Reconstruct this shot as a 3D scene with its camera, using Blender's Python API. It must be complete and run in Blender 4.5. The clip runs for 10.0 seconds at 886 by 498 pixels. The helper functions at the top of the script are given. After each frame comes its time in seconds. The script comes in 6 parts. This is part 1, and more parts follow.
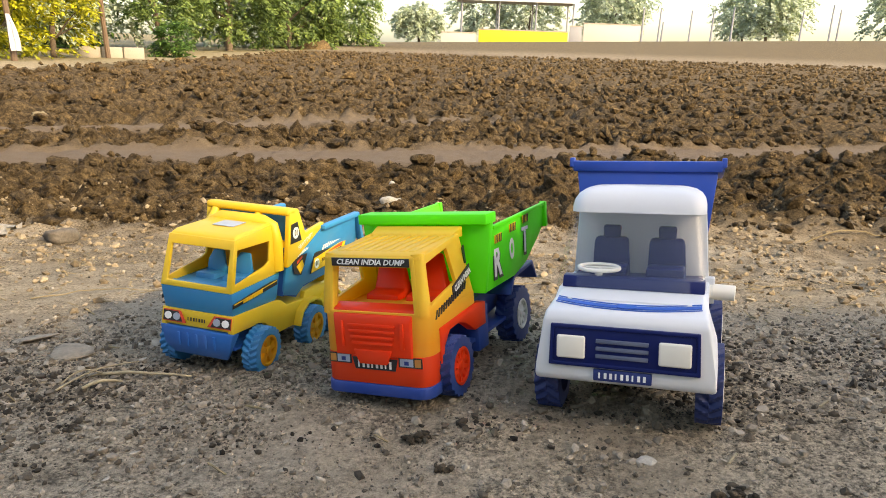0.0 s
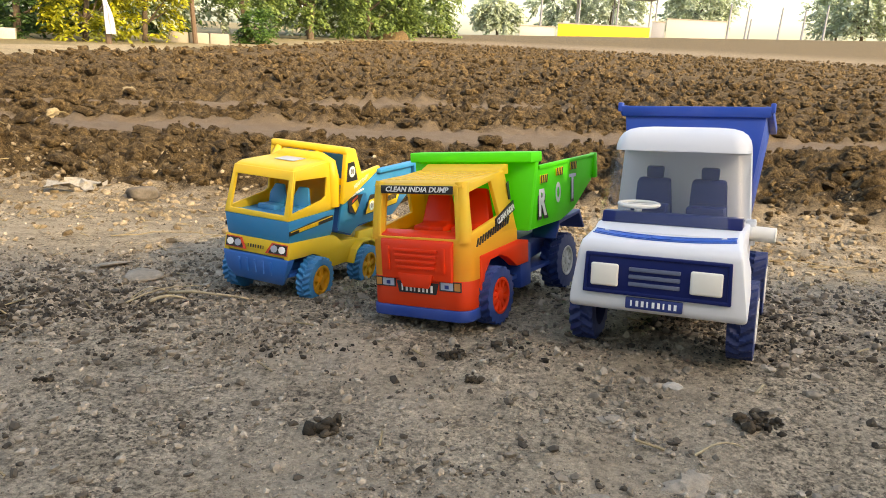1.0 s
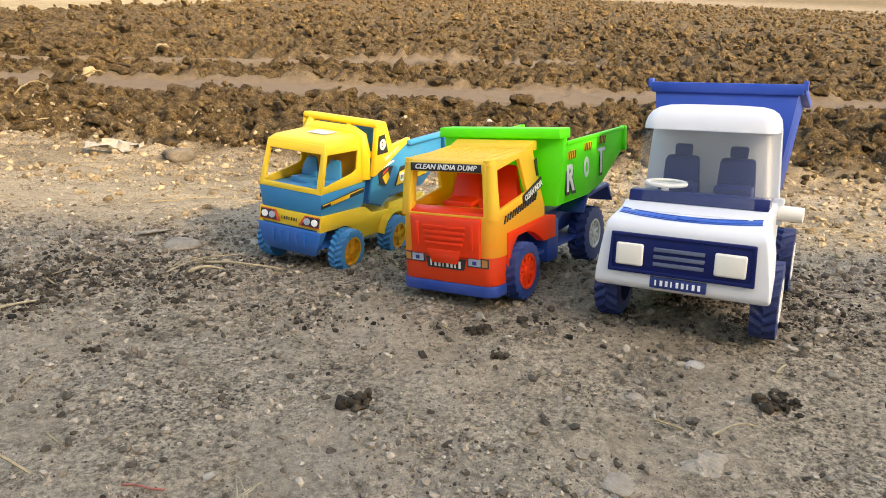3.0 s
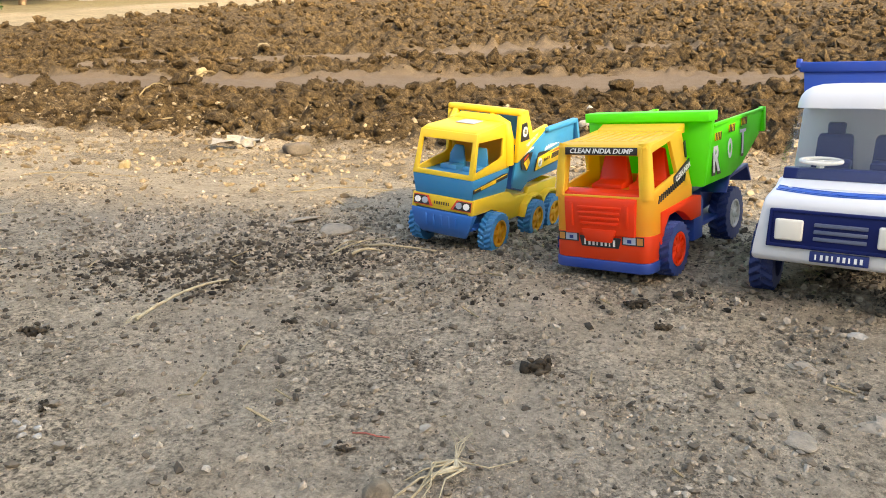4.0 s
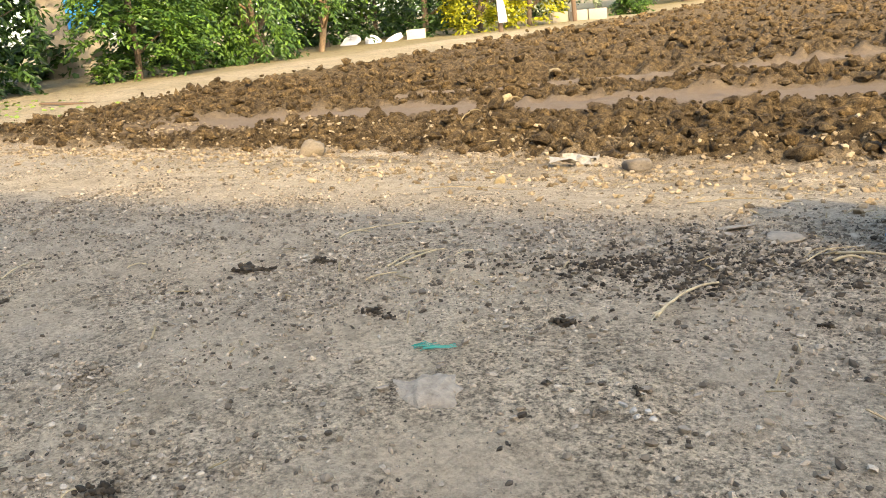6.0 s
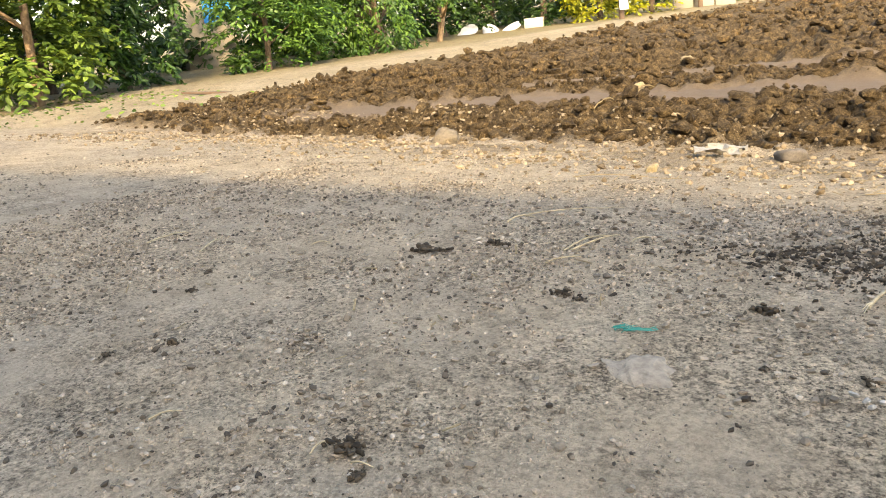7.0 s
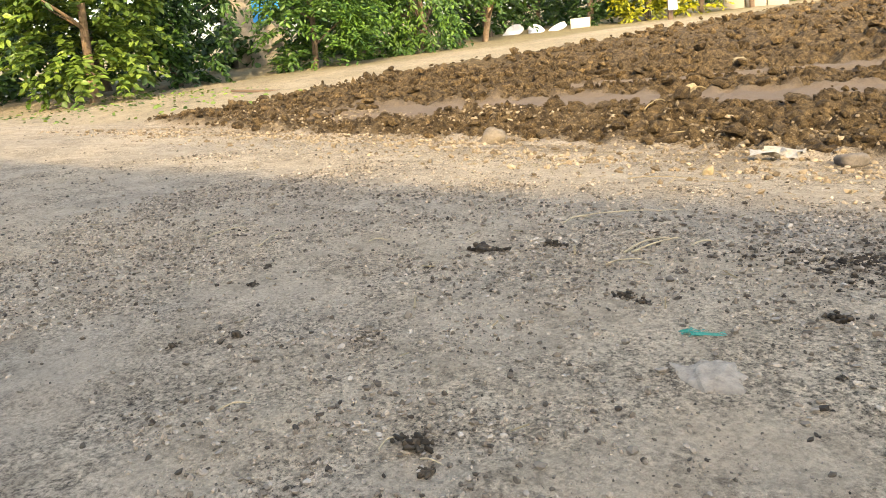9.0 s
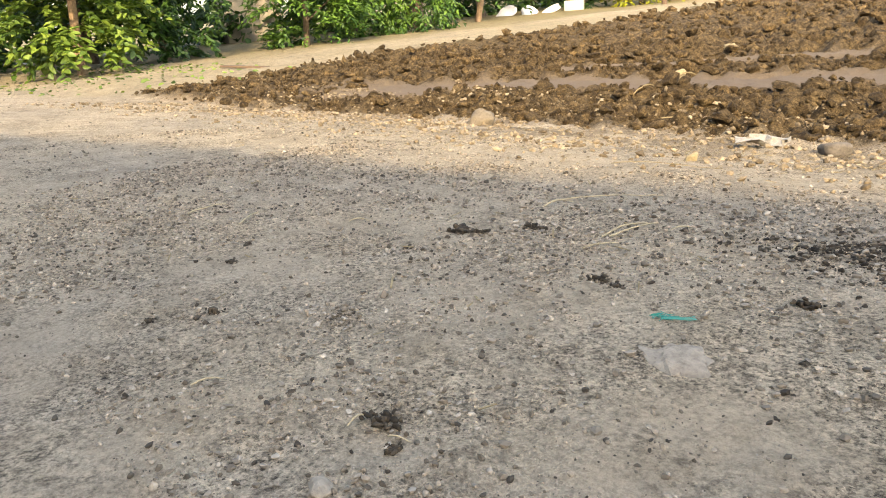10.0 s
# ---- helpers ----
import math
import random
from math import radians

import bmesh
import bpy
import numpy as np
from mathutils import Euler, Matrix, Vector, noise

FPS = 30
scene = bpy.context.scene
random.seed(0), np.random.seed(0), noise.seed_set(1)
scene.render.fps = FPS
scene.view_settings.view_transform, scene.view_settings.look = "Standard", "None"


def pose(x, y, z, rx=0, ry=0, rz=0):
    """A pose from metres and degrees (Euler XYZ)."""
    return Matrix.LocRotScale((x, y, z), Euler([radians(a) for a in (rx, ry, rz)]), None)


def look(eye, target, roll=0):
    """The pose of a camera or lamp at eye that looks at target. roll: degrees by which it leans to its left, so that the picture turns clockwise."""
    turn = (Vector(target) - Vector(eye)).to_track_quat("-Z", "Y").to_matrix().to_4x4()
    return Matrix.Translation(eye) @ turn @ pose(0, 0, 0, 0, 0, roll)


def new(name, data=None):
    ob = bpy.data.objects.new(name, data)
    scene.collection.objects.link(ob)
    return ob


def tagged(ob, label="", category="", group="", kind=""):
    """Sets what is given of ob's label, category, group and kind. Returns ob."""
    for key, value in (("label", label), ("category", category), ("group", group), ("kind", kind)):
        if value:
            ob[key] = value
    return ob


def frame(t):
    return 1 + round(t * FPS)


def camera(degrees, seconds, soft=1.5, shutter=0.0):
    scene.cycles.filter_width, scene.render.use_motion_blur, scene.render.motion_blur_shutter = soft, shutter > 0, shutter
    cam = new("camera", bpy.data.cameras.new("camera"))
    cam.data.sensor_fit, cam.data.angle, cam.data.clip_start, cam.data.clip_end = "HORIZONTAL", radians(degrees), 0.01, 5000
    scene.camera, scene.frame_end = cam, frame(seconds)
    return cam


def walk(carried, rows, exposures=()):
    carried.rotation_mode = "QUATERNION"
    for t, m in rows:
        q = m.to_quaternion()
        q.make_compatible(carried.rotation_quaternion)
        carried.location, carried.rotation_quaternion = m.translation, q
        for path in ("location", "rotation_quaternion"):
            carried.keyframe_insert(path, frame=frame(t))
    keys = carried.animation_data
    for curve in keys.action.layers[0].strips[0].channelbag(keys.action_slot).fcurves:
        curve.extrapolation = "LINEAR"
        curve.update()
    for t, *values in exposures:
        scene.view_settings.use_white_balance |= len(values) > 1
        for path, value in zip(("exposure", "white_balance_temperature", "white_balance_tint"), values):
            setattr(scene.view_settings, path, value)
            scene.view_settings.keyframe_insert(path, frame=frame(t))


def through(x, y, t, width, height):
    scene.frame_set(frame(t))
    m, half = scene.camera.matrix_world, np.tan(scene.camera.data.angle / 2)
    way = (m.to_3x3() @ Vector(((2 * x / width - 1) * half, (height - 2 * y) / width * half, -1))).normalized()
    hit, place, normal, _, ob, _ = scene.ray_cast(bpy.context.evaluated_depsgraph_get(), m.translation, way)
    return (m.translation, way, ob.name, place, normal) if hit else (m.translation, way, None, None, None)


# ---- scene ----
cam = camera(61.7, 10.0, 0.95)
PATH = [
    (0, (-0.008, 0.092, 0.289), (-0.004, 2.022, -0.237), 2.0),
    (0.5, (0.001, 0.057, 0.262), (-0.09, 1.999, -0.207), 1.6),
    (1, (0.017, 0.054, 0.246), (-0.163, 1.969, -0.304), 3.1),
    (1.5, (0.032, 0.067, 0.245), (-0.152, 1.959, -0.375), 2.7),
    (2, (0.03, 0.066, 0.255), (-0.154, 1.945, -0.406), 3.8),
    (2.2, (0.03, 0.06, 0.258), (-0.191, 1.935, -0.404), 3.7),
    (3.3, (0.005, 0.032, 0.27), (-0.276, 1.893, -0.406), 2.0),
    (3.5, (-0.008, 0.016, 0.271), (-0.368, 1.862, -0.41), 1.2),
    (4, (-0.039, -0.011, 0.273), (-0.504, 1.804, -0.427), -0.1),
    (4.5, (-0.08, -0.03, 0.271), (-0.636, 1.76, -0.427), -1.2),
    (5, (-0.139, -0.045, 0.269), (-0.827, 1.719, -0.377), -2.7),
    (5.5, (-0.205, -0.078, 0.264), (-1.094, 1.6, -0.363), -4.7),
    (6, (-0.248, -0.104, 0.26), (-1.319, 1.473, -0.344), -5.4),
    (7.3, (-0.315, -0.178, 0.266), (-1.653, 1.183, -0.333), -6.6),
    (7.5, (-0.322, -0.182, 0.263), (-1.68, 1.16, -0.331), -6.7),
    (8, (-0.321, -0.181, 0.261), (-1.699, 1.143, -0.328), -6.9),
    (8.5, (-0.321, -0.181, 0.263), (-1.699, 1.143, -0.327), -6.9),
    (9, (-0.316, -0.178, 0.266), (-1.692, 1.147, -0.324), -6.2),
    (9.5, (-0.309, -0.176, 0.266), (-1.666, 1.155, -0.357), -5.3),
    (10, (-0.305, -0.173, 0.266), (-1.653, 1.158, -0.375), -4.9),
]
walk(cam, [(t, look(eye, target, roll)) for t, eye, target, roll in PATH], [(0.0, 1.92, 8000, 9), (2.0, 2.17, 8400, 9), (5.5, 2.36, 7900, 9), (10.0, 2.37, 7600, 9)])

# ---- light: hazy morning sky, sun behind the camera, over the roof of a house ----
SUN_EL, SUN_DIR = 32.0, Vector((-0.75, 0.66, 0.0)).normalized()
world = bpy.data.worlds.new("sky")
scene.world = world
world.use_nodes = True
wn = world.node_tree.nodes
sky = wn.new("ShaderNodeTexSky")
sky.sky_type, sky.sun_disc = "NISHITA", False
sky.sun_elevation = radians(SUN_EL)
sky.sun_rotation = math.atan2(-SUN_DIR.x, -SUN_DIR.y)
sky.air_density, sky.dust_density, sky.ozone_density = 1.0, 2.2, 1.0
wn["Background"].inputs["Strength"].default_value = 0.15
world.node_tree.links.new(sky.outputs[0], wn["Background"].inputs["Color"])
sun = new("sun", bpy.data.lights.new("sun", "SUN"))
sun.data.energy, sun.data.angle, sun.data.color = 1.36, radians(0.6), (1.0, 0.83, 0.55)
ray_down = Vector((SUN_DIR.x * math.cos(radians(SUN_EL)), SUN_DIR.y * math.cos(radians(SUN_EL)), -math.sin(radians(SUN_EL))))
sun.matrix_world = look((-6, -8, 9), Vector((-6, -8, 9)) + ray_down)


# ---- helpers of the scene ----
def lattice(ix, iy, seed):
    n = (ix * 374761393 + iy * 668265263 + seed * 1442695041) & 0xFFFFFFFF
    n = ((n ^ (n >> 13)) * 1274126177) & 0xFFFFFFFF
    n = (n ^ (n >> 16)) & 0xFFFFFFFF
    return n / 4294967295.0


def vnoise(x, y, seed=0):
    x, y = np.asarray(x, float), np.asarray(y, float)
    ix, iy = np.floor(x).astype(np.int64), np.floor(y).astype(np.int64)
    u, v = x - ix, y - iy
    u, v = u * u * (3 - 2 * u), v * v * (3 - 2 * v)
    a, b = lattice(ix, iy, seed), lattice(ix + 1, iy, seed)
    c, d = lattice(ix, iy + 1, seed), lattice(ix + 1, iy + 1, seed)
    return (a * (1 - u) + b * u) * (1 - v) + (c * (1 - u) + d * u) * v


def smooth(a, b, v):
    s = np.clip((v - a) / (b - a), 0, 1)
    return s * s * (3 - 2 * s)


GROUND_Y = (-400, -3, 0.0, 0.35, 0.5, 0.6, 0.7, 0.8, 0.9, 1.0, 1.156, 1.5, 1.8, 2.0, 2.4, 3.0)
GROUND_Z = (0.05, 0.03, 0.01, 0.006, 0.004, 0.003, -0.005, -0.0145, -0.026, -0.042, -0.068, -0.132, -0.178, -0.182, -0.168, -0.17)


def base_z(x, y):
    """Height of the bare earth, without clods."""
    x, y = np.asarray(x, float), np.asarray(y, float)
    z = np.interp(y, GROUND_Y, GROUND_Z)
    z = z + 0.05 * np.clip(x, -0.3, 0.3) * np.exp(-((y - 0.75) / 0.3) ** 2)
    z = z + 0.0065 * np.exp(-((y - 0.70) / 0.2) ** 2) * np.exp(-(x / 0.45) ** 4)
    far = smooth(12, 55, y)
    z = z + far * (0.46 + 0.006 * np.clip(y, 0, 130) + 0.036 * np.clip(x, -10, 60))
    return z


def channel_y(x):
    return 3.20 + 0.28 * np.asarray(x, float)


def second_y(x):
    return 4.65 + 0.52 * np.asarray(x, float)


def field_mask(x, y):
    """One in the ploughed field, nought on the trodden earth round it."""
    wob = 0.35 * (vnoise(x * 1.3, y * 1.3, 5) - 0.5)
    near = 1.86 + 0.14 * np.clip(np.asarray(x, float) + 0.9, 0, 1.5) + wob * 0.5
    left = -5.0 - 0.02 * np.asarray(y, float) + wob
    edge = smooth(-0.06, 0.1, y - near) * smooth(-0.1, 0.15, x - left)
    far = 1 - smooth(24, 34, y + 0.25 * x)
    return edge * far


def strips(x, y):
    """One on the smooth wet strips between the ploughed ridges."""
    a = 1 - smooth(0.12, 0.23, np.abs(y - channel_y(x) + 0.05 * (vnoise(x * 3, y * 3, 8) - 0.5)))
    b = (1 - smooth(0.06, 0.2, np.abs(y - second_y(x) + 0.1 * (vnoise(x * 2, y * 2, 9) - 0.5)))) * smooth(0.35, 0.6, vnoise(x * 0.8, y * 0.2, 11))
    return np.maximum(a, b * 0.8) * smooth(-3.8, -2.7, x - 0.25 * (y - 3))


def ground_z(x, y):
    x, y = np.asarray(x, float), np.asarray(y, float)
    z = base_z(x, y)
    f, s = field_mask(x, y), strips(x, y)
    z = z + 0.004 * (vnoise(x * 9, y * 9, 1) - 0.5) + 0.0035 * (vnoise(x * 31, y * 31, 2) - 0.5) + 0.002 * (vnoise(x * 73, y * 73, 3) - 0.5)
    z = z + 0.02 * (vnoise(x * 1.7, y * 1.7, 4) - 0.5) * smooth(1.0, 1.6, y)
    z = z + (0.010 * (vnoise(x * 22, y * 22, 6) - 0.5) + 0.008 * (vnoise(x * 48, y * 48, 7) - 0.5)) * smooth(0.9, 1.5, y)
    def billow(k, seed):
        return np.abs(2 * vnoise(x * k + 0.7 * vnoise(x * k * 0.6, y * k * 0.6, seed + 50), y * k, seed) - 1)
    lump = 0.035 * vnoise(x * 3.1, y * 3.1, 21) + 0.040 * billow(5.3, 25) + 0.052 * billow(11, 22) + 0.036 * billow(25, 23) + 0.018 * billow(55, 26)
    ridge = 0.025 * np.sin((y - 0.25 * x) * 4.1 + 2.0 * vnoise(x, y, 24))
    z = z + f * (1 - s) * (lump + ridge - 0.05) + f * s * 0.022
    return z


def gz(x, y):
    return float(ground_z(np.array([x]), np.array([y]))[0])


def mesh_from(name, verts, faces, materials, smooth_shade=False):
    me = bpy.data.meshes.new(name)
    me.from_pydata([tuple(v) for v in verts] if not isinstance(verts, np.ndarray) else verts.tolist(), [], faces if isinstance(faces, list) else faces.tolist())
    for m in materials if isinstance(materials, (list, tuple)) else [materials]:
        me.materials.append(m)
    if smooth_shade:
        me.polygons.foreach_set("use_smooth", [True] * len(me.polygons))
    me.update()
    return me


def root(name, m, label, category, group="", kind=""):
    ob = new(name)
    ob.empty_display_size = 0.05
    ob.matrix_world = m
    return tagged(ob, label, category, group, kind)


def finish(bm, name, mat, bevel=0.0, segs=2, angle=35):
    bmesh.ops.remove_doubles(bm, verts=bm.verts, dist=1e-6)
    bmesh.ops.recalc_face_normals(bm, faces=bm.faces)
    if bevel:
        edges = [e for e in bm.edges if len(e.link_faces) == 2 and e.calc_face_angle(0) > radians(28)]
        bmesh.ops.bevel(bm, geom=edges, offset=bevel, segments=segs, affect="EDGES", profile=0.5, clamp_overlap=True)
    me = bpy.data.meshes.new(name)
    bm.to_mesh(me)
    bm.free()
    me.materials.append(mat)
    me.polygons.foreach_set("use_smooth", [True] * len(me.polygons))
    me.set_sharp_from_angle(angle=radians(angle))
    return me


def part(name, bm, mat, parent, label="", bevel=0.0, segs=2, angle=35):
    """A bmesh as one mesh object under a thing or a part, in the coordinates of the thing."""
    ob = new(name, finish(bm, name, mat, bevel, segs, angle))
    ob.parent = parent
    if label:
        ob["label"] = label
    return ob


def box(bm, x0, x1, y0, y1, z0, z1):
    vs = [bm.verts.new(p) for p in ((x0, y0, z0), (x1, y0, z0), (x1, y1, z0), (x0, y1, z0), (x0, y0, z1), (x1, y0, z1), (x1, y1, z1), (x0, y1, z1))]
    for f in ((0, 3, 2, 1), (4, 5, 6, 7), (0, 1, 5, 4), (1, 2, 6, 5), (2, 3, 7, 6), (3, 0, 4, 7)):
        bm.faces.new([vs[i] for i in f])
    return bm


def boxed(x0, x1, y0, y1, z0, z1):
    return box(bmesh.new(), x0, x1, y0, y1, z0, z1)


def prism(bm, poly, x0, x1):
    """A side outline of (y, z) points drawn out from x0 to x1."""
    a = [bm.verts.new((x0, y, z)) for y, z in poly]
    b = [bm.verts.new((x1, y, z)) for y, z in poly]
    n = len(poly)
    bm.faces.new(a[::-1])
    bm.faces.new(b)
    for i in range(n):
        bm.faces.new((a[i], a[(i + 1) % n], b[(i + 1) % n], b[i]))
    return bm


def section(bm, rows):
    """A solid that runs round a side outline; each row is (y, z, half width)."""
    a = [bm.verts.new((-w, y, z)) for y, z, w in rows]
    b = [bm.verts.new((w, y, z)) for y, z, w in rows]
    n = len(rows)
    bm.faces.new(a[::-1])
    bm.faces.new(b)
    for i in range(n):
        bm.faces.new((a[i], a[(i + 1) % n], b[(i + 1) % n], b[i]))
    return bm


def ringed(bm, outer, inner, place):
    """A frame: outer and inner outline with as many points; place(u, v, k) gives the point on the front (k=0) or back (k=1)."""
    n = len(outer)
    v = [[bm.verts.new(place(*p, k)) for p in loop] for k in (0, 1) for loop in (outer, inner)]
    of, inf, ob, ib = v
    for i in range(n):
        j = (i + 1) % n
        bm.faces.new((of[i], of[j], inf[j], inf[i]))
        bm.faces.new((ob[j], ob[i], ib[i], ib[j]))
        bm.faces.new((of[j], of[i], ob[i], ob[j]))
        bm.faces.new((inf[i], inf[j], ib[j], ib[i]))
    return bm


def lathe_x(bm, prof, n=40):
    """Turns a profile of (x, radius) about the x axis; open at both ends where the radius is not nought."""
    rings = []
    for x, r in prof:
        if r < 1e-6:
            rings.append([bm.verts.new((x, 0, 0))])
        else:
            rings.append([bm.verts.new((x, r * math.cos(2 * math.pi * i / n), r * math.sin(2 * math.pi * i / n))) for i in range(n)])
    for a, b in zip(rings, rings[1:]):
        for i in range(n):
            j = (i + 1) % n
            if len(a) == 1:
                bm.faces.new((a[0], b[i], b[j]))
            elif len(b) == 1:
                bm.faces.new((a[i], b[0], a[j]))
            else:
                bm.faces.new((a[i], b[i], b[j], a[j]))
    return bm


def tube(bm, pts, r, n=8, r2=None):
    """A round bar along points, tapering from r to r2."""
    pts = [Vector(p) for p in pts]
    r2 = r if r2 is None else r2
    rings = []
    for i, p in enumerate(pts):
        d = (pts[min(i + 1, len(pts) - 1)] - pts[max(i - 1, 0)]).normalized()
        s = d.cross(Vector((0, 0, 1)) if abs(d.z) < 0.9 else Vector((1, 0, 0))).normalized()
        u = d.cross(s)
        rad = r + (r2 - r) * i / (len(pts) - 1)
        rings.append([bm.verts.new(p + rad * (s * math.cos(2 * math.pi * k / n) + u * math.sin(2 * math.pi * k / n))) for k in range(n)])
    for a, b in zip(rings, rings[1:]):
        for k in range(n):
            bm.faces.new((a[k], a[(k + 1) % n], b[(k + 1) % n], b[k]))
    bm.faces.new(rings[0][::-1])
    bm.faces.new(rings[-1])
    return bm


def lettering(name, body, size, m, mat, parent, squeeze=1.0, label="", bold=0.0, slant=0.0):
    """Flat raised letters, centred at the pose m under the parent."""
    cu = bpy.data.curves.new(name, "FONT")
    cu.body, cu.size, cu.extrude, cu.align_x, cu.align_y, cu.resolution_u = body, size, 0.00015, "CENTER", "CENTER", 2
    cu.offset, cu.shear = bold * size, slant
    tmp = bpy.data.objects.new(name, cu)
    scene.collection.objects.link(tmp)
    me = bpy.data.meshes.new_from_object(tmp.evaluated_get(bpy.context.evaluated_depsgraph_get()))
    bpy.data.objects.remove(tmp)
    me.transform(m @ Matrix.Diagonal((squeeze, 1, 1, 1)))
    me.materials.clear()
    me.materials.append(mat)
    ob = new(name, me)
    ob.parent = parent
    if label:
        ob["label"] = label
    return ob


# ---- materials ----
def material(name):
    m = bpy.data.materials.new(name)
    m.use_nodes = True
    nt = m.node_tree
    return m, nt, nt.nodes["Principled BSDF"]


def node(nt, kind, **values):
    n = nt.nodes.new(kind)
    for k, v in values.items():
        n.inputs[k.replace("_", " ")].default_value = v
    return n


def ramp(nt, fac, stops):
    r = nt.nodes.new("ShaderNodeValToRGB")
    e = r.color_ramp.elements
    while len(e) < len(stops):
        e.new(0.5)
    for el, (p, c) in zip(e, stops):
        el.position, el.color = p, (*c, 1)
    nt.links.new(fac, r.inputs[0])
    return r


def mixc(nt, fac, a, b, mode="MIX"):
    m = nt.nodes.new("ShaderNodeMix")
    m.data_type, m.blend_type = "RGBA", mode
    for sock, v in ((m.inputs[0], fac), (m.inputs[6], a), (m.inputs[7], b)):
        if isinstance(v, bpy.types.NodeSocket):
            nt.links.new(v, sock)
        else:
            sock.default_value = v if not isinstance(v, tuple) else (*v, 1)
    return m.outputs[2]


def plastic(name, colour, rough=0.38, dust=0.14, through=0.0, blend=None):
    """Moulded toy plastic with faint scratches, and a little pale dust."""
    m, nt, p = material(name)
    co = nt.nodes.new("ShaderNodeTexCoord")
    n1 = node(nt, "ShaderNodeTexNoise", Scale=38.0, Detail=6.0, Roughness=0.65)
    nt.links.new(co.outputs["Object"], n1.inputs["Vector"])
    r1 = ramp(nt, n1.outputs[0], [(0.42, (0, 0, 0)), (0.75, (dust, dust, dust))])
    n2 = node(nt, "ShaderNodeTexNoise", Scale=320.0, Detail=3.0)
    nt.links.new(co.outputs["Object"], n2.inputs["Vector"])
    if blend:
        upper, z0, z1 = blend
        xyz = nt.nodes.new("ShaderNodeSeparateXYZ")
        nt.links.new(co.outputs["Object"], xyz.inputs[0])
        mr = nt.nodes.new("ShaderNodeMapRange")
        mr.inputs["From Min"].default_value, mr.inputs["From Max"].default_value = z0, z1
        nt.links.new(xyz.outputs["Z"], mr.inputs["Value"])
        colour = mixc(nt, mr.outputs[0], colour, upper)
    col = mixc(nt, r1.outputs[0], colour, (0.42, 0.36, 0.28))
    nt.links.new(col, p.inputs["Base Color"])
    rr = ramp(nt, n1.outputs[0], [(0.3, (rough, rough, rough)), (0.8, (rough + 0.22, rough + 0.22, rough + 0.22))])
    nt.links.new(rr.outputs[0], p.inputs["Roughness"])
    b = node(nt, "ShaderNodeBump", Strength=0.08, Distance=0.0006)
    nt.links.new(n2.outputs[0], b.inputs["Height"])
    nt.links.new(b.outputs[0], p.inputs["Normal"])
    if through:
        tr = nt.nodes.new("ShaderNodeBsdfTranslucent")
        nt.links.new(col, tr.inputs["Color"])
        mx = node(nt, "ShaderNodeMixShader", Fac=through)
        nt.links.new(p.outputs[0], mx.inputs[1])
        nt.links.new(tr.outputs[0], mx.inputs[2])
        nt.links.new(mx.outputs[0], nt.nodes["Material Output"].inputs["Surface"])
    return m


def plain(name, colour, rough=0.5, metal=0.0):
    m, nt, p = material(name)
    co = nt.nodes.new("ShaderNodeTexCoord")
    n1 = node(nt, "ShaderNodeTexNoise", Scale=60.0, Detail=4.0)
    nt.links.new(co.outputs["Object"], n1.inputs["Vector"])
    r1 = ramp(nt, n1.outputs[0], [(0.3, tuple(c * 0.85 for c in colour)), (0.7, tuple(min(1, c * 1.1) for c in colour))])
    nt.links.new(r1.outputs[0], p.inputs["Base Color"])
    p.inputs["Roughness"].default_value, p.inputs["Metallic"].default_value = rough, metal
    return m


